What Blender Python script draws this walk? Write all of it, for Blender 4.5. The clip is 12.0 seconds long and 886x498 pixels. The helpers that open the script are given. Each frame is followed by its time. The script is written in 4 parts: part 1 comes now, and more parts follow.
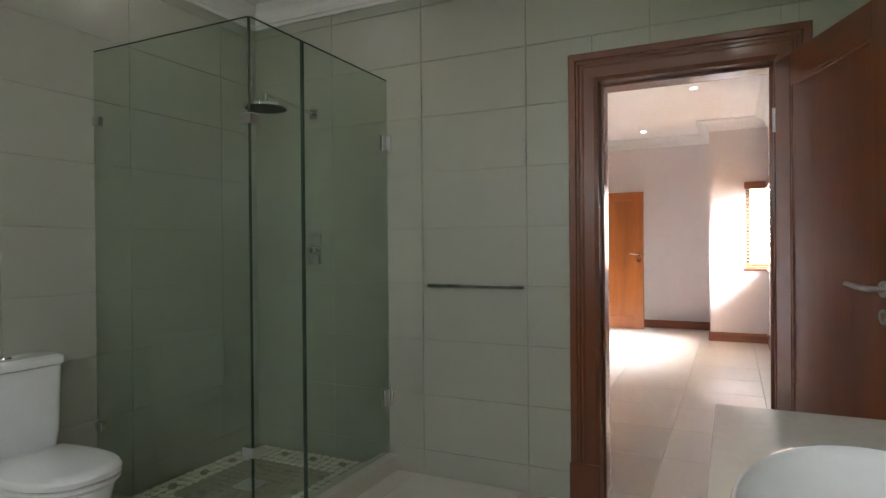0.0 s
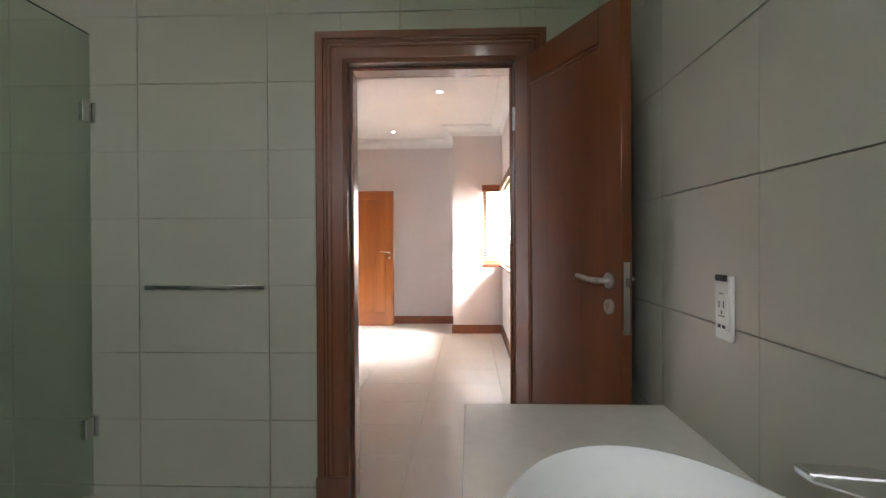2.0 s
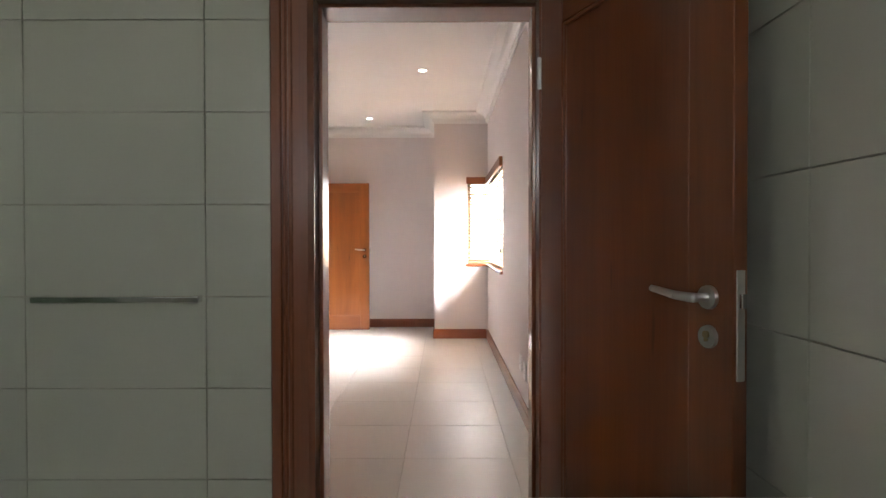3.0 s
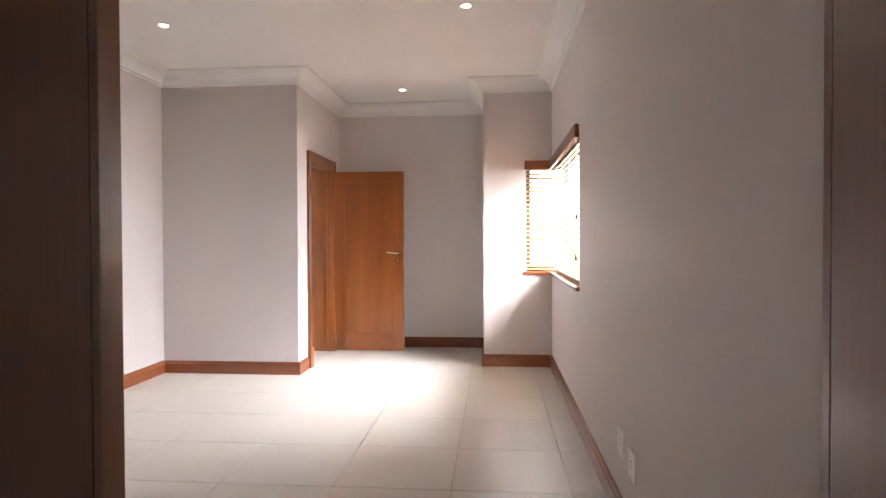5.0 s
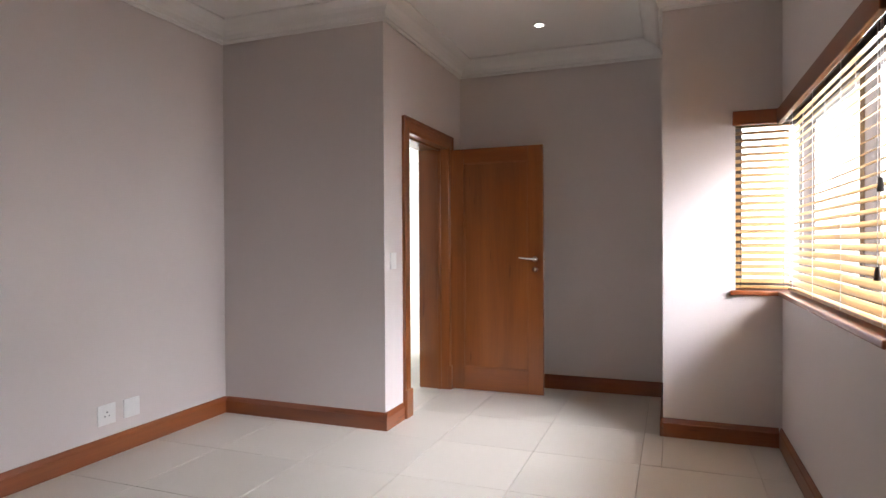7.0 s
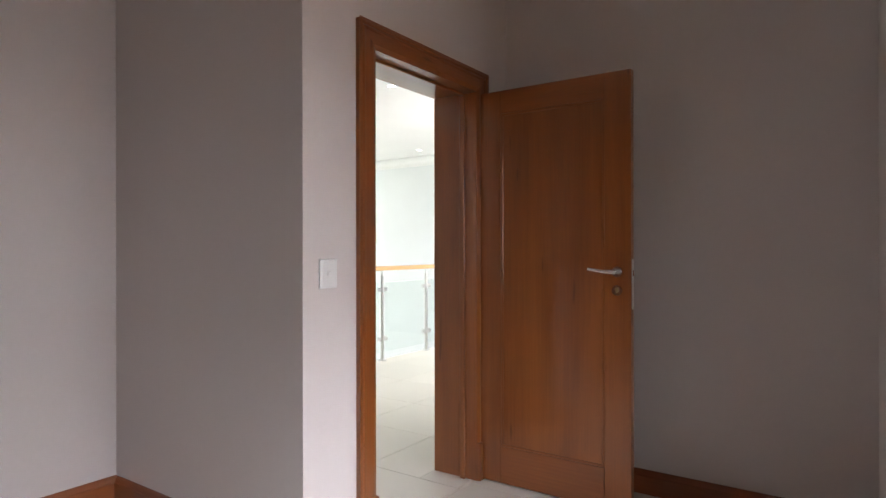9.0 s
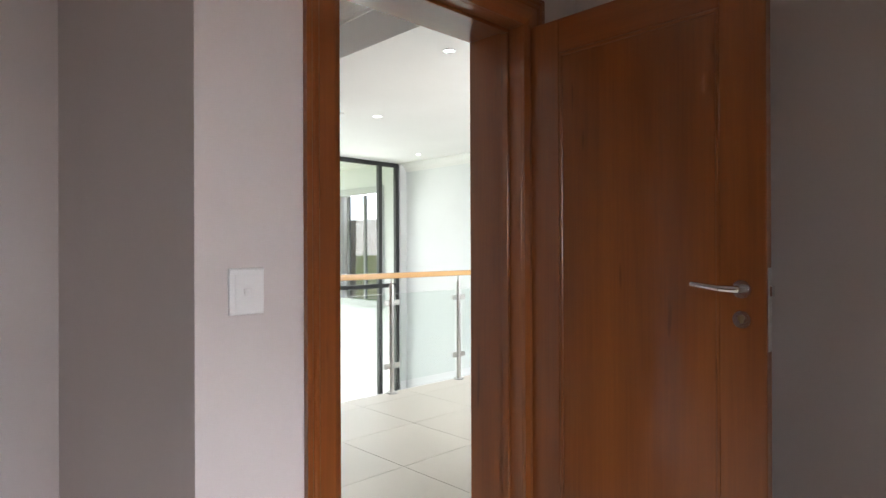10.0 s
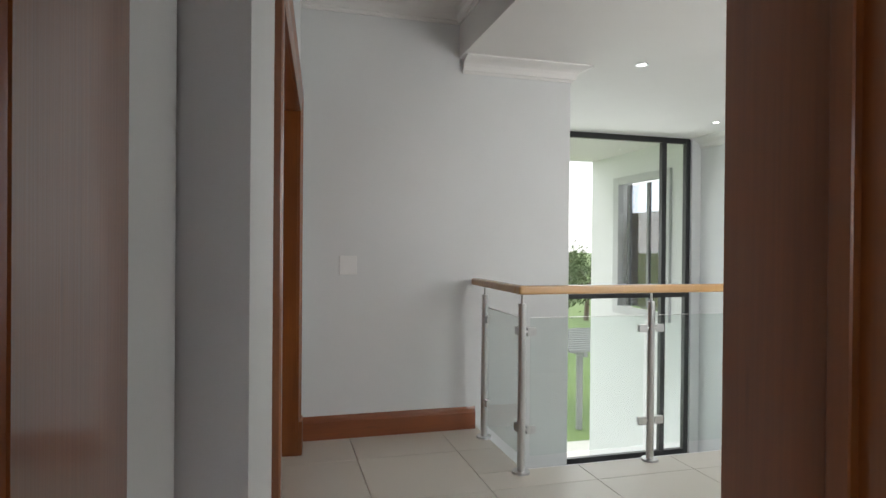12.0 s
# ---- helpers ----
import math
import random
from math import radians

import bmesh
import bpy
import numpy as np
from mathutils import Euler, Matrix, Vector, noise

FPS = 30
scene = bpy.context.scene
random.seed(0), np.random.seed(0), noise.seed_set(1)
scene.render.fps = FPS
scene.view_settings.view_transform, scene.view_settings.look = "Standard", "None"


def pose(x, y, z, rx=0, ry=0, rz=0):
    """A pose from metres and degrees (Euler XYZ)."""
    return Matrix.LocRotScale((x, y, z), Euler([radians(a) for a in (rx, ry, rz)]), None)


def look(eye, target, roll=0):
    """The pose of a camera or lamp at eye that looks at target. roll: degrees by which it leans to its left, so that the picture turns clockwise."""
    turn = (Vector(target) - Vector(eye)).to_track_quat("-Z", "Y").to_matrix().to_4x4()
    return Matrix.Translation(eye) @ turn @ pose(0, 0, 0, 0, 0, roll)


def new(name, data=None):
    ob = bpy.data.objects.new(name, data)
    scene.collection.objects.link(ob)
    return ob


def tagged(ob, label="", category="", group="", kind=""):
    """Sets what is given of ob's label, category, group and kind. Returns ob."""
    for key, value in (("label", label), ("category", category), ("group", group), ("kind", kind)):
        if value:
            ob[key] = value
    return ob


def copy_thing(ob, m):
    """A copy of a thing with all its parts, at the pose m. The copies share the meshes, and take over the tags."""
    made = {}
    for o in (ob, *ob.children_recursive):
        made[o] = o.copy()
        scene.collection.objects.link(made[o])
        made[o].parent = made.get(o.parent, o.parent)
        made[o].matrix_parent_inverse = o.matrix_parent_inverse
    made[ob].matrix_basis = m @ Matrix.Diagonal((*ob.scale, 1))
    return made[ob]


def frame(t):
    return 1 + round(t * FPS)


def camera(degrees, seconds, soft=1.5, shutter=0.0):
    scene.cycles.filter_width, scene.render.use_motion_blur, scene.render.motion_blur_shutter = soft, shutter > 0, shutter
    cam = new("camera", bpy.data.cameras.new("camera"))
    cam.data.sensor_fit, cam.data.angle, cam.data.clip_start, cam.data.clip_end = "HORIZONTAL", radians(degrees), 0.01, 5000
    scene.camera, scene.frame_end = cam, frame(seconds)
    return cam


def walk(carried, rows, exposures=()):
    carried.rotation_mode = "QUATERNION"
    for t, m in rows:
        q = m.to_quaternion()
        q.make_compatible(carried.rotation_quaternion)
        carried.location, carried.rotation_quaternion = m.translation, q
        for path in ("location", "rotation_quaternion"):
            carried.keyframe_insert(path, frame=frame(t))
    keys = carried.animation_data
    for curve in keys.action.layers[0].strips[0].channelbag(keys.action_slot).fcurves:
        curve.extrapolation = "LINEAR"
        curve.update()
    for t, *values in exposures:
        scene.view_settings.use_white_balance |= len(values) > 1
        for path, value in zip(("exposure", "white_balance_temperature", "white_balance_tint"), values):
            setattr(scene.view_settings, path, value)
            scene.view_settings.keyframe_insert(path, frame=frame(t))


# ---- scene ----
cam = camera(72.9, 12.0)
PATH = [
    (0, (0.187, -0.1, 1.255), (-0.682, 1.702, 1.247), -0.5),
    (0.5, (0.2, -0.101, 1.251), (-0.425, 1.799, 1.241), -0.4),
    (1, (0.211, -0.097, 1.244), (-0.199, 1.861, 1.235), -0.4),
    (1.5, (0.204, -0.041, 1.239), (-0.017, 1.946, 1.229), -0.4),
    (2, (0.154, 0.164, 1.233), (0.065, 2.162, 1.217), -0.3),
    (2.5, (0.093, 0.465, 1.247), (0.073, 2.465, 1.226), -0.2),
    (3, (0.036, 0.842, 1.234), (0.035, 2.842, 1.208), -0.1),
    (5, (0.035, 2.446, 1.268), (-0.137, 4.439, 1.236), -0.2),
    (5.5, (0.048, 2.876, 1.251), (-0.29, 4.847, 1.224), -0.3),
    (6, (0.015, 3.343, 1.234), (-0.487, 5.279, 1.21), -0.3),
    (6.5, (-0.03, 3.835, 1.233), (-0.63, 5.742, 1.212), -0.2),
    (7, (-0.019, 4.35, 1.247), (-0.733, 6.218, 1.227), -0.3),
    (7.5, (-0.022, 4.874, 1.24), (-0.852, 6.693, 1.219), -0.2),
    (9.5, (-0.256, 6.93, 1.219), (-1.536, 8.467, 1.223), -0.2),
    (10, (-0.432, 7.394, 1.225), (-1.87, 8.783, 1.228), -0.2),
    (10.5, (-0.695, 7.77, 1.238), (-2.254, 9.023, 1.236), 0.5),
    (11, (-0.878, 8.084, 1.24), (-2.578, 9.137, 1.238), 0.5),
    (11.5, (-1.115, 8.352, 1.247), (-2.95, 9.147, 1.234), 0.5),
    (12, (-1.371, 8.53, 1.246), (-3.299, 9.062, 1.235), 0.5),
]
walk(cam, [(t, look(eye, target, roll)) for t, eye, target, roll in PATH],
     exposures=[(0, 2.0), (1.5, 2.0), (2.5, 1.95), (3.2, 1.7), (5, 1.35), (5.5, 1.08), (6.5, 0.6), (7.5, 0.05), (9.5, -0.15), (10.5, -0.5), (11.5, -1.0), (12, -1.15)])

# ---- light ----
world = bpy.data.worlds.new("sky")
scene.world = world
world.use_nodes = True
wn = world.node_tree
sky = wn.nodes.new("ShaderNodeTexSky")
sky.sky_type, sky.sun_disc = "NISHITA", False
sky.sun_elevation, sky.sun_rotation = radians(50), radians(250)
wn.links.new(sky.outputs[0], wn.nodes["Background"].inputs[0])
wn.nodes["Background"].inputs[1].default_value = 0.1
haze, both = wn.nodes.new("ShaderNodeBackground"), wn.nodes.new("ShaderNodeAddShader")   # bright overcast veil over the blue
haze.inputs[0].default_value, haze.inputs[1].default_value = (1.0, 0.99, 0.98, 1), 4.5
wn.links.new(wn.nodes["Background"].outputs[0], both.inputs[0]), wn.links.new(haze.outputs[0], both.inputs[1])
wn.links.new(both.outputs[0], wn.nodes["World Output"].inputs[0])
sun = new("sun", bpy.data.lights.new("sun", "SUN"))
sun.data.energy, sun.data.angle, sun.data.color = 3.0, radians(12), (1, 0.96, 0.9)
sun.matrix_world = look((0, 0, 0), (math.sin(radians(250)) * -0.6, math.cos(radians(250)) * -0.6, -0.77))


def window_light(name, place, target, width, height, power, colour=(1, 1, 1)):
    d = bpy.data.lights.new(name, "AREA")
    d.shape, d.size, d.size_y, d.energy, d.color = "RECTANGLE", width, height, power, colour
    ob = new(name, d)
    ob.matrix_world = look(place, target)
    return ob


window_light("bedroom_daylight", (3.6, 6.7, 4.6), (0.5, 7.6, 1.2), 4.2, 3.4, 1700, (0.9, 0.89, 1.0))
window_light("bedroom_window_sky", (1.3, 7.5, 1.5), (0, 7.45, 1.4), 2.1, 1.2, 95, (0.95, 0.92, 1.0))
window_light("bathroom_daylight", (-0.5, -1.6, 2.0), (-0.5, -0.9, 0.95), 0.9, 0.5, 0.42, (0.84, 0.95, 1.0))
window_light("stair_daylight", (-7.75, 11.85, 0.75), (-5, 11.5, 0.0), 2.4, 3.4, 65, (0.97, 0.99, 1.0))
# the last lamp is an added fill for the hall's west wall
window_light("hall_daylight", (-1.75, 11.6, 1.6), (-4, 11.2, 1.4), 1.6, 1.3, 84, (1.0, 0.99, 0.98))

for bx, by in ((0.25, 0.75), (-1.75, 0.95), (-1.95, 2.15), (-0.7, 1.6)):   # the small bathroom downlights
    bulb = window_light("bathroom_bulb", (bx, by, 2.725), (bx, by + 0.0001, 0), 0.06, 0.06, 0.15, (1.0, 0.96, 0.9))
    bulb.data.shape = "DISK"

# ---- materials ----


def mat(name):
    m = bpy.data.materials.new(name)
    m.use_nodes = True
    nt = m.node_tree
    return m, nt, nt.nodes["Principled BSDF"]


def surface(name, low, high, rough=0.5, scale=3.0, fine=120.0, bump=0.05, metal=0.0, stretch=(1, 1, 1), vary=0.0, coat=0.0, specular=0.5):
    """Two scales of noise between two colours, with fine relief; vary shifts each piece's value a little."""
    m, nt, p = mat(name)
    N, L = nt.nodes.new, nt.links.new
    tc, mp = N("ShaderNodeTexCoord"), N("ShaderNodeMapping")
    L(tc.outputs["Object"], mp.inputs[0])
    if vary:   # each piece shows another part of the pattern
        own, push = N("ShaderNodeObjectInfo"), N("ShaderNodeVectorMath")
        push.operation, push.inputs[1].default_value = "MULTIPLY", (37, 53, 71)
        L(own.outputs["Random"], push.inputs[0]), L(push.outputs[0], mp.inputs["Location"])
    mp.inputs["Scale"].default_value = stretch
    n1, n2 = N("ShaderNodeTexNoise"), N("ShaderNodeTexNoise")
    n1.inputs["Scale"].default_value, n1.inputs["Detail"].default_value = scale, 5
    n2.inputs["Scale"].default_value, n2.inputs["Detail"].default_value = fine, 3
    L(mp.outputs[0], n1.inputs["Vector"]), L(mp.outputs[0], n2.inputs["Vector"])
    mix = N("ShaderNodeMath")
    mix.operation = "MULTIPLY_ADD"
    mix.inputs[1].default_value = 0.35
    L(n2.outputs[0], mix.inputs[0]), L(n1.outputs[0], mix.inputs[2])
    ramp = N("ShaderNodeValToRGB")
    ramp.color_ramp.elements[0].position, ramp.color_ramp.elements[1].position = 0.3, 1.0
    ramp.color_ramp.elements[0].color, ramp.color_ramp.elements[1].color = (*low, 1), (*high, 1)
    L(mix.outputs[0], ramp.inputs[0])
    out = ramp.outputs[0]
    if vary:
        info, hsv, mr = N("ShaderNodeObjectInfo"), N("ShaderNodeHueSaturation"), N("ShaderNodeMapRange")
        mr.inputs[3].default_value, mr.inputs[4].default_value = 1 - vary, 1 + vary
        L(info.outputs["Random"], mr.inputs[0]), L(mr.outputs[0], hsv.inputs["Value"]), L(out, hsv.inputs["Color"])
        out = hsv.outputs[0]
    L(out, p.inputs["Base Color"])
    rr = N("ShaderNodeMapRange")
    rr.inputs[3].default_value, rr.inputs[4].default_value = max(rough - (0.02 if vary else 0.06), 0.02), rough + (0.02 if vary else 0.06)
    L(n1.outputs[0], rr.inputs[0]), L(rr.outputs[0], p.inputs["Roughness"])
    p.inputs["Metallic"].default_value = metal
    p.inputs["Coat Weight"].default_value, p.inputs["Coat Roughness"].default_value = coat, 0.12
    p.inputs["Specular IOR Level"].default_value = specular
    if bump:
        b = N("ShaderNodeBump")
        b.inputs["Strength"].default_value, b.inputs["Distance"].default_value = bump, 0.01
        L(n2.outputs[0], b.inputs["Height"]), L(b.outputs[0], p.inputs["Normal"])
    return m


def timber(name, dark, light, axis="z", rough=0.32):
    """Stained hardwood: long streaks along one axis, a few dark flecks, a satin coat."""
    m, nt, p = mat(name)
    N, L = nt.nodes.new, nt.links.new
    tc, mp, mq, mf = N("ShaderNodeTexCoord"), N("ShaderNodeMapping"), N("ShaderNodeMapping"), N("ShaderNodeMapping")
    long = {"x": 0, "y": 1, "z": 2}[axis]
    for node, across, along in ((mp, 5, 0.6), (mq, 130, 3), (mf, 30, 4)):
        node.inputs["Scale"].default_value = [along if i == long else across for i in range(3)]
        L(tc.outputs["Object"], node.inputs[0])
    n1, n2, n3 = N("ShaderNodeTexNoise"), N("ShaderNodeTexNoise"), N("ShaderNodeTexNoise")
    for n, mm, d in ((n1, mp, 6), (n2, mq, 3), (n3, mf, 1)):
        n.inputs["Scale"].default_value, n.inputs["Detail"].default_value = 1, d
        L(mm.outputs[0], n.inputs["Vector"])
    n1.inputs["Distortion"].default_value = 0.6
    add = N("ShaderNodeMath")
    add.operation = "MULTIPLY_ADD"
    add.inputs[1].default_value = 0.3
    L(n2.outputs[0], add.inputs[0]), L(n1.outputs[0], add.inputs[2])
    ramp = N("ShaderNodeValToRGB")
    ramp.color_ramp.elements[0].position, ramp.color_ramp.elements[1].position = 0.3, 0.98
    ramp.color_ramp.elements[0].color, ramp.color_ramp.elements[1].color = (*dark, 1), (*light, 1)
    L(add.outputs[0], ramp.inputs[0])
    fleck = N("ShaderNodeValToRGB")
    fleck.color_ramp.elements[0].position, fleck.color_ramp.elements[1].position = 0.2, 0.27
    fleck.color_ramp.elements[0].color = (0.62, 0.58, 0.56, 1)
    L(n3.outputs[0], fleck.inputs[0])
    mul = N("ShaderNodeMix")
    mul.data_type, mul.blend_type = "RGBA", "MULTIPLY"
    mul.inputs[0].default_value = 1
    L(ramp.outputs[0], mul.inputs[6]), L(fleck.outputs[0], mul.inputs[7])
    L(mul.outputs[2], p.inputs["Base Color"])
    p.inputs["Roughness"].default_value = rough
    p.inputs["Coat Weight"].default_value, p.inputs["Coat Roughness"].default_value = 0.7, 0.13
    b = N("ShaderNodeBump")
    b.inputs["Strength"].default_value, b.inputs["Distance"].default_value = 0.08, 0.004
    L(n2.outputs[0], b.inputs["Height"]), L(b.outputs[0], p.inputs["Normal"])
    return m


def clear_glass(name, tint, ior=1.45):
    m, nt, p = mat(name)
    N, L = nt.nodes.new, nt.links.new
    nt.nodes.remove(p)
    t, g, x = N("ShaderNodeBsdfTransparent"), N("ShaderNodeBsdfGlossy"), N("ShaderNodeMixShader")
    lw, pw, f = N("ShaderNodeLayerWeight"), N("ShaderNodeMath"), N("ShaderNodeMath")
    t.inputs[0].default_value = (*tint, 1)
    g.inputs["Roughness"].default_value = 0.01
    base = ((ior - 1) / (ior + 1)) ** 2
    lw.inputs[0].default_value = 0.5
    pw.operation, f.operation = "POWER", "MULTIPLY_ADD"
    pw.inputs[1].default_value, f.inputs[1].default_value, f.inputs[2].default_value = 5, 1 - base, base
    L(lw.outputs["Facing"], pw.inputs[0]), L(pw.outputs[0], f.inputs[0])
    L(f.outputs[0], x.inputs[0]), L(t.outputs[0], x.inputs[1]), L(g.outputs[0], x.inputs[2])
    L(x.outputs[0], nt.nodes["Material Output"].inputs[0])
    return m


def glow(name, colour, strength):
    m, nt, p = mat(name)
    p.inputs["Base Color"].default_value = (0.8, 0.8, 0.8, 1)
    p.inputs["Emission Color"].default_value = (*colour, 1)
    p.inputs["Emission Strength"].default_value = strength
    return m


def thin_wood(name):
    """Pale blind slats that let some daylight through."""
    m, nt, p = mat(name)
    N, L = nt.nodes.new, nt.links.new
    tc, mp, n, ramp = N("ShaderNodeTexCoord"), N("ShaderNodeMapping"), N("ShaderNodeTexNoise"), N("ShaderNodeValToRGB")
    mp.inputs["Scale"].default_value = (6, 6, 60)
    n.inputs["Scale"].default_value, n.inputs["Detail"].default_value = 2, 4
    L(tc.outputs["Object"], mp.inputs[0]), L(mp.outputs[0], n.inputs["Vector"]), L(n.outputs[0], ramp.inputs[0])
    ramp.color_ramp.elements[0].color, ramp.color_ramp.elements[1].color = (0.38, 0.22, 0.075, 1), (0.52, 0.33, 0.13, 1)
    L(ramp.outputs[0], p.inputs["Base Color"])
    p.inputs["Roughness"].default_value = 0.4
    tr, mx = N("ShaderNodeBsdfTranslucent"), N("ShaderNodeMixShader")
    L(ramp.outputs[0], tr.inputs[0])
    mx.inputs[0].default_value = 0.12
    L(p.outputs[0], mx.inputs[1]), L(tr.outputs[0], mx.inputs[2]), L(mx.outputs[0], nt.nodes["Material Output"].inputs[0])
    return m


PAINT = surface("bedroom_paint", (0.62, 0.565, 0.55), (0.68, 0.625, 0.61), 0.5, 1.2, 260, 0.06)
HALL_PAINT = surface("hall_paint", (0.66, 0.675, 0.68), (0.73, 0.745, 0.75), 0.55, 1.2, 260, 0.06)
WHITE = surface("ceiling_white", (0.76, 0.755, 0.74), (0.82, 0.815, 0.80), 0.7, 1.5, 200, 0.04)
WALL_TILE = surface("wall_tile", (0.385, 0.385, 0.33), (0.41, 0.41, 0.35), 0.3, 4.0, 90, 0.0, vary=0.025)
FLOOR_TILE = surface("floor_tile", (0.615, 0.58, 0.515), (0.645, 0.61, 0.545), 0.36, 2.5, 60, 0.0, vary=0.03)
GROUT = surface("grout", (0.33, 0.29, 0.24), (0.42, 0.37, 0.31), 0.9, 8, 200, 0.1)
WOOD = timber("hardwood_upright", (0.115, 0.027, 0.0075), (0.275, 0.085, 0.02))
WOOD_Y = timber("hardwood_along_y", (0.15, 0.034, 0.01), (0.31, 0.092, 0.024), "y")
WOOD_X = timber("hardwood_along_x", (0.15, 0.034, 0.01), (0.31, 0.092, 0.024), "x")
# the same hardwood with the dim bathroom's shade put into its colour
SHADED = timber("shaded_hardwood_upright", (0.085, 0.02, 0.0065), (0.21, 0.06, 0.016))
SHADED_X = timber("shaded_hardwood_along_x", (0.095, 0.022, 0.0075), (0.21, 0.06, 0.017), "x")
HONEY = timber("honey_hardwood_upright", (0.13, 0.034, 0.008), (0.32, 0.1, 0.02))
HONEY_X = timber("honey_hardwood_along_x", (0.145, 0.037, 0.009), (0.32, 0.098, 0.021), "x")
RAIL_Y = timber("rail_wood_y", (0.36, 0.18, 0.06), (0.62, 0.37, 0.15), "y")
RAIL_X = timber("rail_wood_x", (0.36, 0.18, 0.06), (0.62, 0.37, 0.15), "x")
SLAT = thin_wood("slat_wood")
CERAMIC = surface("ceramic", (0.85, 0.87, 0.9), (0.88, 0.9, 0.92), 0.08, 2, 60, 0, coat=0.4)
COUNTER = surface("counter_stone", (0.72, 0.71, 0.67), (0.78, 0.77, 0.73), 0.16, 30, 300, 0.01)
CHROME = surface("chrome", (0.72, 0.72, 0.74), (0.82, 0.82, 0.84), 0.12, 8, 100, 0, metal=1)
STEEL = surface("brushed_steel", (0.5, 0.5, 0.5), (0.66, 0.66, 0.65), 0.3, 6, 200, 0.02, metal=1, stretch=(8, 8, 0.5))
BRASS = surface("tarnished_brass", (0.42, 0.33, 0.2), (0.55, 0.46, 0.32), 0.3, 9, 160, 0.02, metal=1)
PLASTIC = surface("white_plastic", (0.78, 0.78, 0.78), (0.83, 0.83, 0.82), 0.35, 4, 100, 0)
BLACK = surface("black_metal", (0.012, 0.013, 0.015), (0.03, 0.03, 0.033), 0.4, 5, 150, 0.03)
DARK = surface("dark_frame", (0.045, 0.035, 0.03), (0.08, 0.06, 0.05), 0.45, 5, 150, 0.03)
GREY = surface("grey_render", (0.22, 0.22, 0.22), (0.3, 0.3, 0.3), 0.8, 4, 120, 0.1)
PEBBLE = surface("pale_pebble", (0.56, 0.53, 0.46), (0.72, 0.69, 0.61), 0.5, 12, 150, 0.05, vary=0.25)
PEBBLE_BEIGE = surface("beige_pebble", (0.32, 0.28, 0.22), (0.42, 0.37, 0.3), 0.5, 12, 150, 0.05)
PEBBLE_DARK = surface("dark_pebble", (0.2, 0.19, 0.17), (0.32, 0.3, 0.27), 0.5, 12, 150, 0.05)
GRASS = surface("lawn", (0.09, 0.15, 0.04), (0.17, 0.25, 0.075), 0.9, 0.6, 40, 0.3)
PAVING = surface("paving", (0.5, 0.48, 0.44), (0.62, 0.6, 0.55), 0.8, 1.5, 60, 0.1)
LEAF = surface("leaves", (0.04, 0.08, 0.02), (0.10, 0.15, 0.04), 0.6, 3, 30, 0)
BARK = surface("bark", (0.08, 0.06, 0.04), (0.16, 0.12, 0.09), 0.9, 6, 60, 0.4)
# brown that stands in for what the wing's panes reflect
REFLECTED_BROWN = surface("reflected_brown", (0.16, 0.085, 0.03), (0.3, 0.18, 0.075), 0.7, 6, 90, 0.2, stretch=(1, 1, 10))
RUBBER = surface("dark_rubber", (0.02, 0.02, 0.02), (0.04, 0.04, 0.04), 0.6, 6, 90, 0)
GREEN_GLASS = clear_glass("shower_glass", (0.885, 0.935, 0.895), 1.5)
EDGE_GLASS = surface("glass_edge", (0.04, 0.07, 0.055), (0.07, 0.11, 0.085), 0.15, 5, 50, 0)
RAIL_GLASS = clear_glass("balustrade_glass", (0.95, 0.975, 0.965), 1.45)
PANE = clear_glass("window_glass", (0.96, 0.97, 0.97), 1.5)
DARK_PANE = clear_glass("dusky_glass", (0.75, 0.78, 0.82), 2.2)
PALE_GREY = surface("pale_grey_render", (0.46, 0.47, 0.48), (0.56, 0.57, 0.58), 0.8, 4, 120, 0.1)
LAMP = glow("lamp_face", (1, 0.97, 0.92), 14)

# ---- mesh helpers ----


def box(bm, x0, x1, y0, y1, z0, z1):
    v = [bm.verts.new((x, y, z)) for x in (x0, x1) for y in (y0, y1) for z in (z0, z1)]
    for q in ((0, 1, 3, 2), (4, 6, 7, 5), (0, 4, 5, 1), (2, 3, 7, 6), (0, 2, 6, 4), (1, 5, 7, 3)):
        bm.faces.new([v[i] for i in q])
    return v


def bevelled(bm, width, segments=2):
    bmesh.ops.recalc_face_normals(bm, faces=bm.faces)
    bmesh.ops.bevel(bm, geom=list(bm.edges), offset=width, segments=segments, affect="EDGES", profile=0.5)
    return bm


def cube(x0, x1, y0, y1, z0, z1, bevel=0.0, segments=2):
    bm = bmesh.new()
    box(bm, x0, x1, y0, y1, z0, z1)
    if bevel:
        bevelled(bm, bevel, segments)
    return bm


def tube(bm, a, b, r, r2=None, sides=16):
    a, b = Vector(a), Vector(b)
    m = Matrix.Translation((a + b) / 2) @ (b - a).to_track_quat("Z", "Y").to_matrix().to_4x4()
    bmesh.ops.create_cone(bm, cap_ends=True, segments=sides, radius1=r, radius2=r if r2 is None else r2, depth=(b - a).length, matrix=m)
    return bm


def rod(a, b, r, r2=None, sides=16):
    return tube(bmesh.new(), a, b, r, r2, sides)


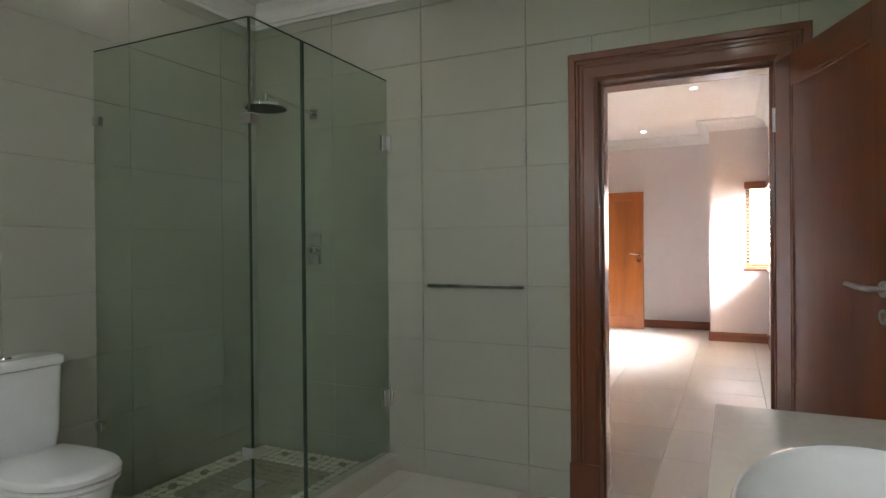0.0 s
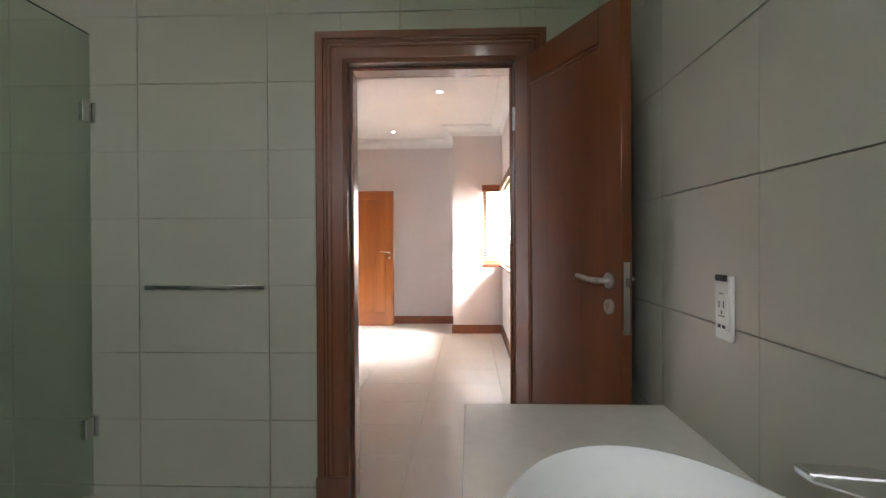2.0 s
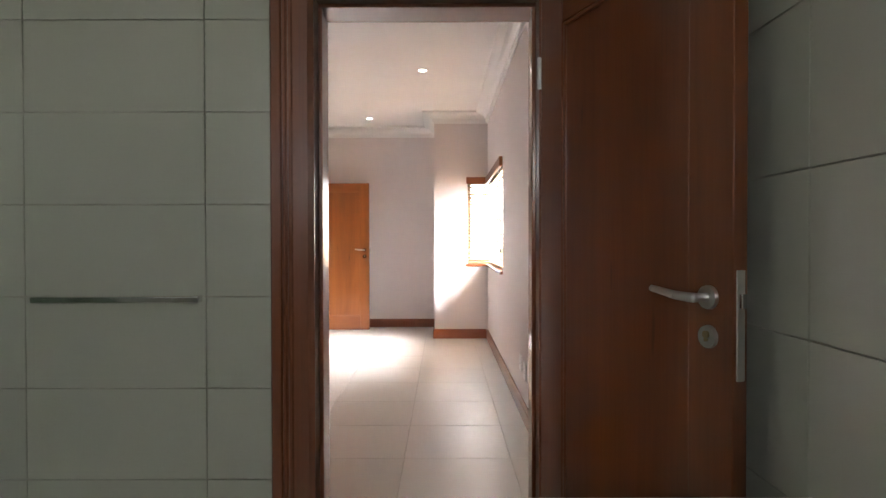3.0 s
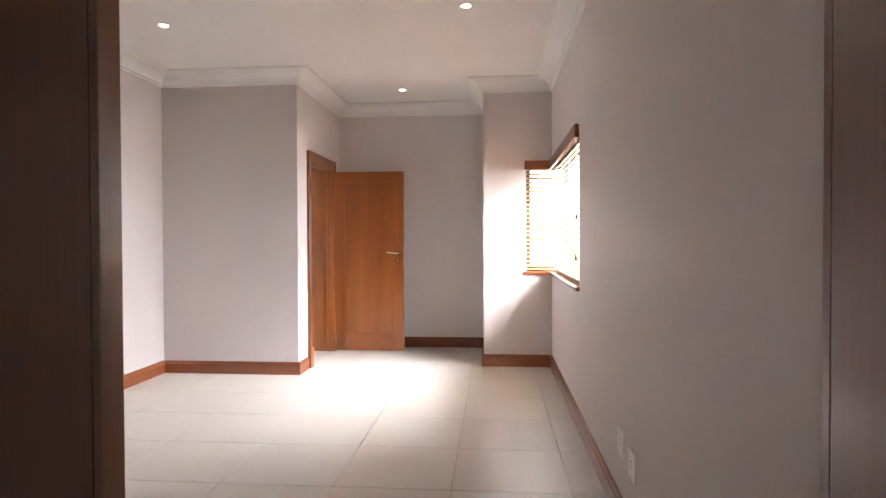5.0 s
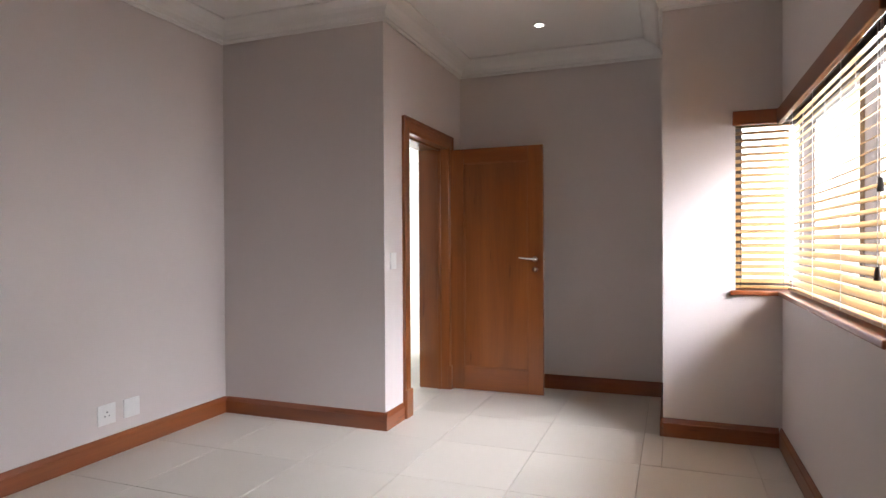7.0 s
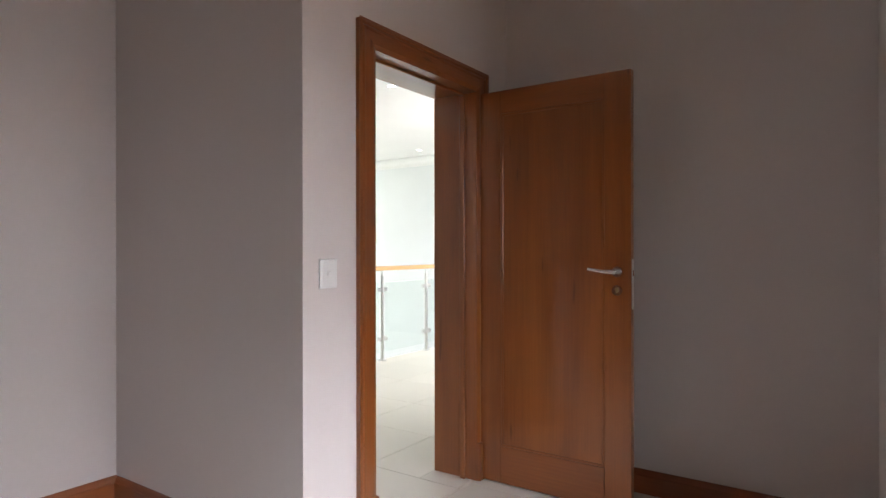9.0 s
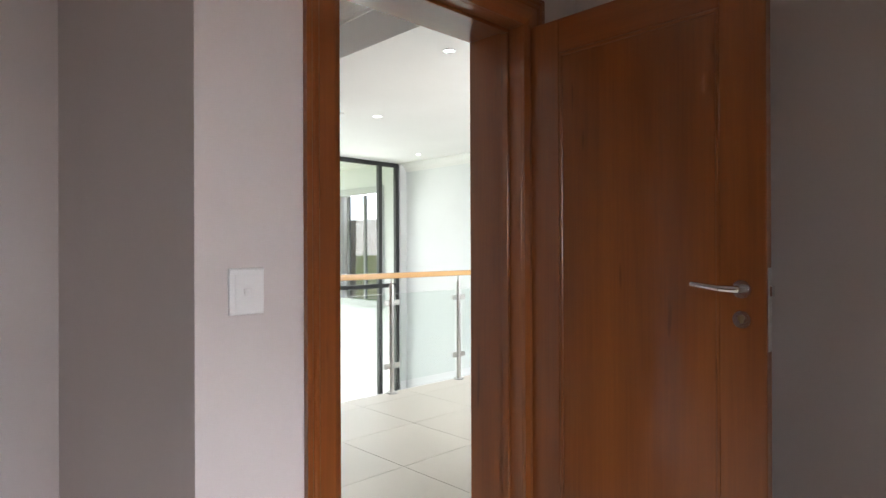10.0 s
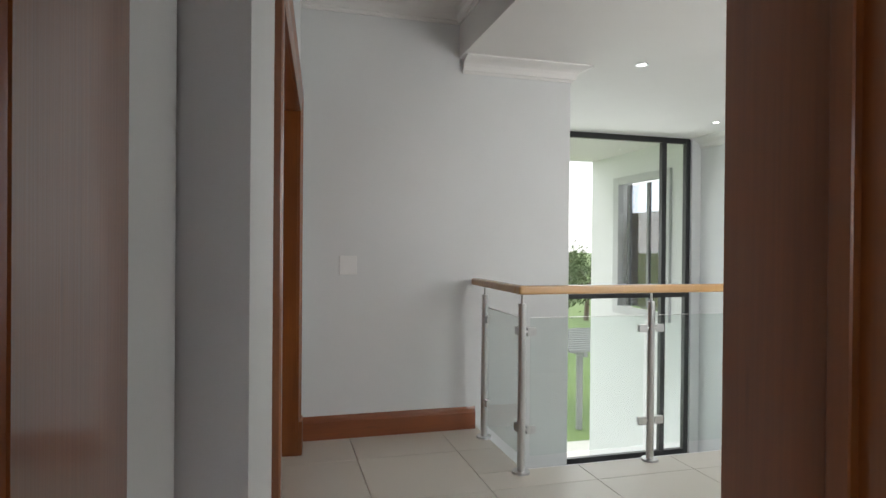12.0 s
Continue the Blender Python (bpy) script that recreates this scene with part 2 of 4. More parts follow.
def rings(loops, cap0=True, cap1=True):
    """A skin over loops of points."""
    bm = bmesh.new()
    vs = [[bm.verts.new(p) for p in l] for l in loops]
    n = len(vs[0])
    for a, b in zip(vs, vs[1:]):
        for i in range(n):
            bm.faces.new((a[i], a[(i + 1) % n], b[(i + 1) % n], b[i]))
    if cap0:
        bm.faces.new(vs[0][::-1])
    if cap1:
        bm.faces.new(vs[-1])
    bmesh.ops.recalc_face_normals(bm, faces=bm.faces)
    return bm


def mesh_of(name, bm, material, smooth=False):
    bmesh.ops.recalc_face_normals(bm, faces=bm.faces)
    me = bpy.data.meshes.new(name)
    bm.to_mesh(me)
    bm.free()
    me.materials.append(material)
    if smooth:
        for p in me.polygons:
            p.use_smooth = True
        me.set_sharp_from_angle(angle=radians(40))
    return me


def part(name, bm, material, parent, label="", smooth=False):
    ob = new(name, mesh_of(name, bm, material, smooth))
    ob.parent = parent
    if label:
        ob["label"] = label
    return ob


def thing(name, label, category, group="", kind="", at=(0, 0, 0)):
    e = new(name)
    e.location = at
    e.empty_display_size = 0.1
    return tagged(e, label, category, group, kind)


def solid(name, bm, material, label, category, kind="structure", smooth=False):
    return tagged(new(name, mesh_of(name, bm, material, smooth)), label, category, kind=kind)


def no_shadow(ob):
    ob.visible_shadow = False
    return ob


# ---- the plan ----
BX0, BX1, BY0, BY1 = -2.53, 0.725, -1.5, 2.82      # bathroom
RX0, RX1, RY0 = -3.13, 0.60, 3.04                  # bedroom
COLY, AX0, AX1, AY1, RCY = 7.935, -1.806, -0.076, 9.47, 8.45
HX1, HX0, HY1 = -2.066, -5.27, 13.3                # hall
TOP = 2.85
D1 = (-0.386, 0.35, 2.037)                        # bathroom doorway
D2 = (8.322, 9.122, 2.045)                          # bedroom doorway
WZ0, WZ1, WY0, WX0 = 0.945, 2.03, 6.53, 0.345      # corner window


def wall(name, boxes, material, label):
    bm = bmesh.new()
    for b in boxes:
        box(bm, *b)
    return solid(name, bm, material, label, "wall")


TW = 0.012  # tile bed
wall("wall_bath_north", [(BX0 - 0.2, D1[0] - 0.03, BY1 + TW, RY0, 0, 3), (D1[1] + 0.03, BX1 + 0.2, BY1 + TW, RY0, 0, 3), (D1[0] - 0.03, D1[1] + 0.03, BY1 + TW, RY0, D1[2] + 0.03, 3), (-3.4, BX0 - 0.2, BY1 + TW, RY0, 0, 3)], PAINT, "plastered wall between bathroom and bedroom with a doorway")
wall("wall_bath_west", [(BX0 - 0.2, BX0 - TW, BY0 - 0.2, BY1 + TW, 0, 3)], GROUT, "bathroom wall under cream tiles")
wall("wall_bath_east", [(BX1 + TW, BX1 + 0.2, BY0 - 0.2, BY1 + TW, 0, 3)], GROUT, "bathroom wall under cream tiles")
wall("wall_bath_south", [(BX0 - 0.2, -1.0, BY0 - 0.2, BY0, 0, 3), (0.0, BX1 + 0.2, BY0 - 0.2, BY0, 0, 3), (-1.0, 0.0, BY0 - 0.2, BY0, 0, 1.7), (-1.0, 0.0, BY0 - 0.2, BY0, 2.35, 3)], WALL_TILE, "cream bathroom wall with a window opening")
wall("wall_bed_west", [(RX0 - 0.2, RX0, RY0, COLY, 0, 3)], PAINT, "warm grey painted bedroom wall")
wall("wall_bed_column", [(RX0 - 0.2, AX0, COLY, 8.24, 0, 3)], PAINT, "warm grey painted wall block beside the doorway")
wall("wall_bed_doorway", [(HX1, AX0, 8.24, D2[0] - 0.03, 0, 3), (HX1, AX0, D2[1] + 0.03, AY1, 0, 3), (HX1, AX0, D2[0] - 0.03, D2[1] + 0.03, D2[2] + 0.03, 3)], PAINT, "warm grey painted wall with the bedroom doorway")
wall("wall_bed_north", [(HX1, AX1 + 0.25, AY1, AY1 + 0.2, 0, 3)], PAINT, "warm grey painted wall at the end of the alcove")
wall("wall_bed_pier", [(AX1, WX0, RCY, RCY + 0.25, 0, 3), (WX0, RX1 + 0.25, RCY, RCY + 0.25, 0, WZ0), (WX0, RX1 + 0.25, RCY, RCY + 0.25, WZ1, 3), (AX1, AX1 + 0.25, RCY + 0.25, AY1, 0, 3)], PAINT, "warm grey painted pier with part of the corner window")
wall("wall_bed_east", [(RX1, RX1 + 0.25, RY0, WY0, 0, 3), (RX1, RX1 + 0.25, WY0, RCY, 0, WZ0), (RX1, RX1 + 0.25, WY0, RCY, WZ1, 3)], PAINT, "warm grey painted wall with the corner window")
# hall: its side wall stands a little off square
HA, HB = Vector((-2.6, 8.478)), Vector((HX0, 8.662))
hm = Matrix.Translation((HA.x, HA.y, 0)) @ Matrix.Rotation(math.atan2(HB.y - HA.y, HB.x - HA.x) - math.pi, 4, "Z")
hlen = (HB - HA).length
bm = bmesh.new()
for b in ((-0.69, 0.0, -0.2, 0, 0, 3), (-hlen - 0.1, -2.43, -0.2, 0, 0, 3), (-2.43, -0.69, -0.2, 0, 2.06, 3)):
    box(bm, *b)
hs = solid("wall_hall_south", bm, HALL_PAINT, "white painted hall wall with a doorway", "wall")
hs.matrix_world = hm
wall("wall_hall_step", [(-2.6, HX1, 8.24, 8.344, 0, 3)], HALL_PAINT, "white painted wall beside the bedroom doorway")
wall("wall_hall_west", [(HX0 - 0.2, HX0, 8.3, 10.54, -2.9, 3), (-7.6, HX0 - 0.2, 10.3, 10.54, -2.9, 3)], HALL_PAINT, "white painted hall wall ending at the stair void")
wall("wall_hall_north", [(-7.46, HX1 + 0.2, HY1, HY1 + 0.2, -2.9, 3)], HALL_PAINT, "white painted wall beyond the stair void")
# out of view; its opening is invented to let the hall fill through
wall("wall_hall_east", [(HX1, HX1 + 0.2, AY1 + 0.2, 10.8, 0, 3), (HX1, HX1 + 0.2, 12.4, HY1, 0, 3), (HX1, HX1 + 0.2, 10.8, 12.4, 0, 0.95), (HX1, HX1 + 0.2, 10.8, 12.4, 2.25, 3)], HALL_PAINT, "white painted hall wall, out of view, with an opening added for the fill lamp")
wall("wall_stair_west", [(-7.46, -7.34, 10.54, HY1, -2.9, -1.16)], HALL_PAINT, "white painted wall below the stair window")

# floors: slabs in grout colour, tiles on top at the end of the file
solid("floor_bathroom", cube(BX0 - 0.2, BX1 + 0.2, BY0 - 0.2, 2.95, -0.25, -0.008), GROUT, "cream tiled bathroom floor", "floor")
solid("floor_bedroom", cube(RX0 - 0.2, RX1 + 0.25, 2.95, AY1 + 0.2, -0.25, -0.008), GROUT, "cream tiled bedroom floor", "floor")
bm = bmesh.new()
box(bm, HX0, -3.33, 8.2, 9.86, -0.25, -0.008)
box(bm, -4.47, -3.33, 9.86, HY1, -0.25, -0.008)
box(bm, -3.33, HX1 + 0.02, 8.2, HY1, -0.25, -0.008)
solid("floor_hall", bm, GROUT, "cream tiled hall floor open to the stair void", "floor")
solid("floor_stairwell", cube(-7.4, -4.4, 9.8, HY1, -3.0, -2.9), FLOOR_TILE, "cream floor at the bottom of the stairwell", "floor")
wall("wall_stairwell_east", [(-4.47, -4.42, 9.86, HY1, -2.9, -0.25), (HX0, -4.42, 9.8, 9.86, -2.9, -0.25)], HALL_PAINT, "white painted wall below the hall floor")

# ceilings
solid("ceiling_bathroom", cube(BX0 - 0.1, BX1 + 0.1, BY0 - 0.1, BY1 + 0.05, 2.74, 2.9), WHITE, "white bathroom ceiling", "ceiling")
solid("ceiling_bedroom", cube(RX0 - 0.1, RX1 + 0.1, RY0 - 0.05, AY1 + 0.1, TOP, 2.99), WHITE, "white bedroom ceiling", "ceiling")
bm = bmesh.new()
box(bm, -5.5, HX1 + 0.05, 8.0, 9.71, TOP + 0.02, 2.99)
box(bm, -7.5, HX1 + 0.05, 9.71, HY1 + 0.05, 2.52, 2.99)
solid("ceiling_hall", bm, WHITE, "white hall ceiling with a lowered part over the void", "ceiling")


def cornice(path, low, high, reach, inward):
    """A moulded cove along a run of wall points (x, y); the room lies on the side that inward names (1: to the left of the run)."""
    h = high - low
    prof = [(0, low), (0.012, low), (0.016, low + 0.14 * h), (0.028, low + 0.16 * h)]
    prof += [(0.028 + (reach - 0.045) * (1 - math.cos(a)), low + (0.2 + 0.62 * math.sin(a)) * h) for a in (0.35, 0.7, 1.05, 1.4)]
    prof += [(reach - 0.012, low + 0.86 * h), (reach, low + 0.9 * h), (reach, high + 0.005), (0, high + 0.005)]
    bm = bmesh.new()
    P = [Vector(p) for p in path]
    loops = []
    for i, p in enumerate(P):
        ns = []
        for a, b in ((i - 1, i), (i, i + 1)):
            if a >= 0 and b < len(P):
                d = (P[b] - P[a]).normalized()
                ns.append(Vector((-d.y, d.x)) * inward)
        n = ns[0] if len(ns) == 1 else (ns[0] + ns[1]) / (1 + ns[0].dot(ns[1]))
        loops.append([bm.verts.new((p.x + n.x * r, p.y + n.y * r, z)) for r, z in prof])
    k = len(prof)
    for a, b in zip(loops, loops[1:]):
        for j in range(k):
            bm.faces.new((a[j], a[(j + 1) % k], b[(j + 1) % k], b[j]))
    bm.faces.new(loops[0]), bm.faces.new(loops[-1])
    return bm


solid("trim_cornice_bedroom", cornice([(RX0, RY0), (RX0, COLY), (AX0, COLY), (AX0, AY1), (AX1, AY1), (AX1, RCY), (RX1, RCY), (RX1, RY0)], 2.72, TOP, 0.15, -1), WHITE, "white stepped plaster cornice around the bedroom", "cornice")
solid("trim_cornice_bathroom", cornice([(BX0, BY0), (BX0, BY1), (BX1, BY1), (BX1, BY0)], 2.63, 2.74, 0.11, -1), WHITE, "white plaster cornice above the tiles", "cornice")
solid("trim_cornice_hall_high", cornice([(-2.6, HA.y), (HX0, HB.y), (HX0, 9.71), (HX1, 9.71)], 2.74, TOP + 0.02, 0.12, -1), WHITE, "white plaster cornice in the raised hall ceiling", "cornice")
solid("trim_cornice_hall_low", cornice([(HX0, 9.73), (HX0, 10.54), (-7.4, 10.54)], 2.415, 2.52, 0.12, -1), WHITE, "white plaster cornice on the end of the hall wall", "cornice")
solid("trim_cornice_hall_far", cornice([(-7.4, HY1), (HX1, HY1)], 2.40, 2.52, 0.13, -1), WHITE, "white plaster cornice beyond the void", "cornice")


def baseboard(name, a, b, material, side, height=0.118, depth=0.02):
    """Moulded skirting from a to b on a wall face; side 1 puts it to the left of the run."""
    a, b = Vector(a), Vector(b)
    d = (b - a).normalized()
    n = Vector((-d.y, d.x)) * side
    prof = [(0.001, 0.0), (depth, 0.0), (depth, height * 0.74), (depth * 0.8, height * 0.78), (depth * 0.62, height * 0.9), (depth * 0.3, height), (0.001, height)]
    bm = bmesh.new()
    l = [[bm.verts.new((p.x + n.x * r, p.y + n.y * r, z)) for r, z in prof] for p in (a, b)]
    for j in range(len(prof)):
        k = (j + 1) % len(prof)
        bm.faces.new((l[0][j], l[0][k], l[1][k], l[1][j]))
    bm.faces.new(l[0]), bm.faces.new(l[1])
    return solid(name, bm, material, "reddish brown varnished hardwood skirting board", "baseboard")


baseboard("baseboard_west", (RX0, 3.725), (RX0, COLY), WOOD_Y, -1)
baseboard("baseboard_column", (RX0 + 0.02, COLY), (AX0 + 0.02, COLY), WOOD_X, -1)
baseboard("baseboard_alcove_west", (AX0, COLY), (AX0, 8.2), WOOD_Y, -1)
baseboard("baseboard_alcove_north", (AX0, AY1), (AX1, AY1), WOOD_X, -1)
baseboard("baseboard_alcove_east", (AX1, AY1 - 0.02), (AX1, RCY - 0.02), WOOD_Y, -1)
baseboard("baseboard_pier", (AX1, RCY), (RX1 - 0.02, RCY), WOOD_X, -1)
baseboard("baseboard_east", (RX1, RCY), (RX1, RY0), WOOD_Y, -1)
baseboard("baseboard_south", (D1[0] - 0.15, RY0), (-0.795, RY0), WOOD_X, -1)
baseboard("baseboard_hall_west", (HX0, 8.64), (HX0, 9.84), WOOD_Y, -1, 0.15)

# ---- doorways and doors ----


def architrave_bm(y_sign, x0, x1, top, width=0.142, depth=0.024, face=0.0):
    """Three fluted boards around an opening in a wall along x: face is the wall's y, y_sign the way out of the wall."""
    def board(pts0, pts1, across):
        bm = bmesh.new()
        prof = [(0, 0.0), (0, depth * 0.55), (0.012, depth * 0.72), (0.02, depth * 0.85), (0.068, depth * 0.85), (0.073, depth), (0.081, depth), (0.085, depth * 0.8), (0.089, depth * 0.8), (0.093, depth), (0.1, depth), (0.104, depth * 0.8), (0.109, depth * 1.05), (width - 0.005, depth * 1.05), (width, depth * 0.8), (width, 0.0)]
        loops = []
        for base, end in ((pts0, 0), (pts1, 1)):
            loops.append([bm.verts.new((base[0] + across[0] * w + (across[2] * w if end else 0), face + y_sign * d, base[1] + across[1] * w + (across[3] * w if end else 0))) for w, d in prof])
        k = len(prof)
        for j in range(k):
            bm.faces.new((loops[0][j], loops[0][(j + 1) % k], loops[1][(j + 1) % k], loops[1][j]))
        bm.faces.new(loops[0]), bm.faces.new(loops[1])
        return bm
    left = board((x0, 0), (x0, top), (-1, 0, 0, 1))
    right = board((x1, 0), (x1, top), (1, 0, 0, 1))
    bm = bmesh.new()
    prof = [(0, 0.0), (0, depth * 0.55), (0.012, depth * 0.72), (0.02, depth * 0.85), (0.068, depth * 0.85), (0.073, depth), (0.081, depth), (0.085, depth * 0.8), (0.089, depth * 0.8), (0.093, depth), (0.1, depth), (0.104, depth * 0.8), (0.109, depth * 1.05), (width - 0.005, depth * 1.05), (width, depth * 0.8), (width, 0.0)]
    l = [[bm.verts.new((x0 - w if e == 0 else x1 + w, face + y_sign * d, top + w)) for w, d in prof] for e in (0, 1)]
    k = len(prof)
    for j in range(k):
        bm.faces.new((l[0][j], l[0][(j + 1) % k], l[1][(j + 1) % k], l[1][j]))
    bm.faces.new(l[0]), bm.faces.new(l[1])
    return left, right, bm


def door_frame(name, x0, x1, top, y0, y1, m, label, sides=(-1, 1), plinths=True, width=0.142, wood=(SHADED, SHADED_X)):
    """Lining and architraves of a doorway in a wall along x between the faces y0 and y1, laid down by m."""
    e = thing(name, label, "door frame", kind="structure")
    e.matrix_world = m
    part("jamb", cube(x0 - 0.029, x0, y0, y1, 0, top, 0.002, 1), wood[0], e)
    part("jamb", cube(x1, x1 + 0.029, y0, y1, 0, top, 0.002, 1), wood[0], e)
    part("head", cube(x0 - 0.029, x1 + 0.029, y0, y1, top, top + 0.029, 0.002, 1), wood[1], e)
    mid = y0 + 0.055
    part("stop", cube(x0, x0 + 0.014, mid, mid + 0.03, 0, top - 0.014, 0.002, 1), wood[0], e)
    part("stop", cube(x1 - 0.014, x1, mid, mid + 0.03, 0, top - 0.014, 0.002, 1), wood[0], e)
    part("stop", cube(x0, x1, mid, mid + 0.03, top - 0.014, top, 0.002, 1), wood[1], e)
    for s in sides:
        f = y0 if s < 0 else y1
        l, r, t = architrave_bm(s, x0, x1, top, width, face=f)
        part("architrave", l, wood[0], e), part("architrave", r, wood[0], e), part("architrave_head", t, wood[1], e)
        if plinths:
            for xa, xb in ((x0 - width - 0.004, x0 - 0.001), (x1 + 0.001, x1 + width + 0.004)):
                part("plinth_block", cube(xa, xb, *sorted((f, f + s * 0.034)), 0, 0.2, 0.004, 1), wood[0], e)
    return e


def lever(parent, x, y, z, out, way, handle_metal):
    """A lever handle on a round rose with its keyhole rose: out is the side of the leaf, way the direction of the lever."""
    rose = part("handle_rose", rod((x, y, z), (x, y + out * 0.009, z), 0.026, 0.025, 24), handle_metal, parent, "round metal rose", True)
    bm = rod((x, y + out * 0.008, z), (x, y + out * 0.045, z), 0.0095)
    bmesh.ops.create_uvsphere(bm, u_segments=12, v_segments=8, radius=0.0105, matrix=Matrix.Translation((x, y + out * 0.045, z)))
    tube(bm, (x, y + out * 0.045, z), (x + way * 0.045, y + out * 0.05, z + 0.002), 0.0105, 0.0095)
    tube(bm, (x + way * 0.045, y + out * 0.05, z + 0.002), (x + way * 0.125, y + out * 0.048, z + 0.012), 0.0095, 0.0075)
    part("lever", bm, handle_metal, rose, "", True)
    key = part("keyhole_rose", rod((x, y, z - 0.085), (x, y + out * 0.008, z - 0.085), 0.025, 0.024, 24), handle_metal, parent, "round metal keyhole plate", True)
    bm = rod((x, y + out * 0.007, z - 0.08), (x, y + out * 0.012, z - 0.08), 0.0085)
    tube(bm, (x, y + out * 0.007, z - 0.091), (x, y + out * 0.0115, z - 0.091), 0.0045)
    part("lock_cylinder", bm, BRASS, key, "", True)


def door_leaf(name, width, height, m, label, metal, handle_z=1.11, wood=(SHADED, SHADED_X)):
    """A framed leaf: hinge edge at x 0, free edge at x width, faces at y -0.02 and 0.02."""
    e = thing(name, label, "door", kind="structure")
    e.matrix_world = m
    t, s = 0.02, 0.125
    part("stile", cube(0, s, -t, t, 0, height, 0.003), wood[0], e)
    part("stile", cube(width - s, width, -t, t, 0, height, 0.003), wood[0], e)
    part("top_rail", cube(s, width - s, -t, t, height - 0.12, height, 0.003), wood[1], e)
    part("bottom_rail", cube(s, width - s, -t, t, 0, 0.19, 0.003), wood[1], e)
    part("panel", cube(s - 0.005, width - s + 0.005, -0.011, 0.011, 0.185, height - 0.115, 0.001, 1), wood[0], e, "flat hardwood panel set back in its frame")
    for o in (-1, 1):
        y0, y1 = sorted((o * 0.0105, o * 0.0175))
        part("bead", cube(s, s + 0.012, y0, y1, 0.19, height - 0.12, 0.002, 1), wood[0], e)
        part("bead", cube(width - s - 0.012, width - s, y0, y1, 0.19, height - 0.12, 0.002, 1), wood[0], e)
        part("bead", cube(s, width - s, y0, y1, 0.19, 0.202, 0.002, 1), wood[1], e)
        part("bead", cube(s, width - s, y0, y1, height - 0.132, height - 0.12, 0.002, 1), wood[1], e)
        lever(e, width - 0.063, o * t, handle_z, o, -1, metal)
    part("lock_plate", cube(width - 0.001, width + 0.0025, -0.011, 0.011, handle_z - 0.17, handle_z + 0.06, 0.001, 1), STEEL, e, "steel lock face plate")
    part("latch", cube(width + 0.001, width + 0.012, -0.007, 0.007, handle_z - 0.02, handle_z + 0.012, 0.003), CHROME, e)
    for z in (0.24, height - 0.24):
        part("hinge", rod((-0.006, -t - 0.002, z - 0.05), (-0.006, -t - 0.002, z + 0.05), 0.007), STEEL, e, "steel butt hinge", True)
    return e


door_frame("door_frame_1", D1[0], D1[1], D1[2], BY1, RY0, Matrix(), "reddish hardwood door frame with fluted architraves, coloured darker for shade")
turn = Matrix.Translation((AX0, 0, 0)) @ Matrix.Rotation(radians(90), 4, "Z")   # local x runs along world y, local y along world -x
frame_2 = door_frame("door_frame_2", D2[0], D2[1], D2[2], 0, AX0 - HX1, turn, "orange-brown hardwood door frame with fluted architraves", sides=(-1,), width=0.105, wood=(HONEY, HONEY_X))
part("rebated_lining", cube(D2[0], D2[0] + 0.027, 0.052, AX0 - HX1 + 0.14, 0, D2[2], 0.002, 1), HONEY, frame_2)
part("strike_plate", cube(D2[0] - 0.001, D2[0] + 0.003, 0.012, 0.036, 0.98, 1.17, 0.001, 1), STEEL, frame_2, "steel strike plate")
door_frame("door_frame_3", -2.4, -0.72, 2.03, -0.2, 0, hm, "orange-brown hardwood door frame off the hall", sides=(1,), wood=(HONEY, HONEY_X))
solid("door_3", cube(-2.4, -0.72, -0.15, -0.11, 0.006, 2.03, 0.002), WOOD, "closed orange-brown hardwood door off the hall", "door").matrix_world = hm

hinge, free = Vector((0.352, 2.79, 0.008)), Vector((0.628, 2.07, 0.008))
door_leaf("door_1", 0.772, 2.01, Matrix.Translation(hinge + Vector((0.02, 0.008, 0))) @ Matrix.Rotation(math.atan2(free.y - hinge.y, free.x - hinge.x), 4, "Z"), "open reddish hardwood door with a lever handle, coloured darker for shade", STEEL, 1.105)
door_leaf("door_2", 0.80, 2.03, pose(-1.792, 9.175, 0.008), "open orange-brown hardwood panel door with chrome lever handle", CHROME, 1.105, (HONEY, HONEY_X))

# ---- bedroom window and blinds ----
win = thing("window_1", "corner window with a dark frame and clear panes", "window", kind="structure")
gx = RX1 + 0.16
part("window_frame", cube(gx - 0.03, gx + 0.03, WY0, WY0 + 0.06, WZ0, WZ1, 0.004), DARK, win)
part("window_frame", cube(gx - 0.03, gx + 0.03, WY0 + 0.06, RCY + 0.13, WZ0, WZ0 + 0.06, 0.004), DARK, win)
part("window_frame", cube(gx - 0.03, gx + 0.03, WY0 + 0.06, RCY + 0.13, WZ1 - 0.06, WZ1, 0.004), DARK, win)
part("window_post", cube(gx - 0.04, gx + 0.04, RCY + 0.13, RCY + 0.21, WZ0, WZ1, 0.004), DARK, win)
part("mullion", cube(gx - 0.03, gx + 0.03, WY0 + 0.79, WY0 + 0.86, WZ0 + 0.06, WZ1 - 0.06, 0.004), DARK, win)
part("window_frame", cube(WX0, WX0 + 0.05, RCY + 0.13, RCY + 0.19, WZ0, WZ1, 0.004), DARK, win)
part("window_frame", cube(WX0 + 0.05, gx - 0.04, RCY + 0.13, RCY + 0.19, WZ0, WZ0 + 0.06, 0.004), DARK, win)
part("window_frame", cube(WX0 + 0.05, gx - 0.04, RCY + 0.13, RCY + 0.19, WZ1 - 0.06, WZ1, 0.004), DARK, win)
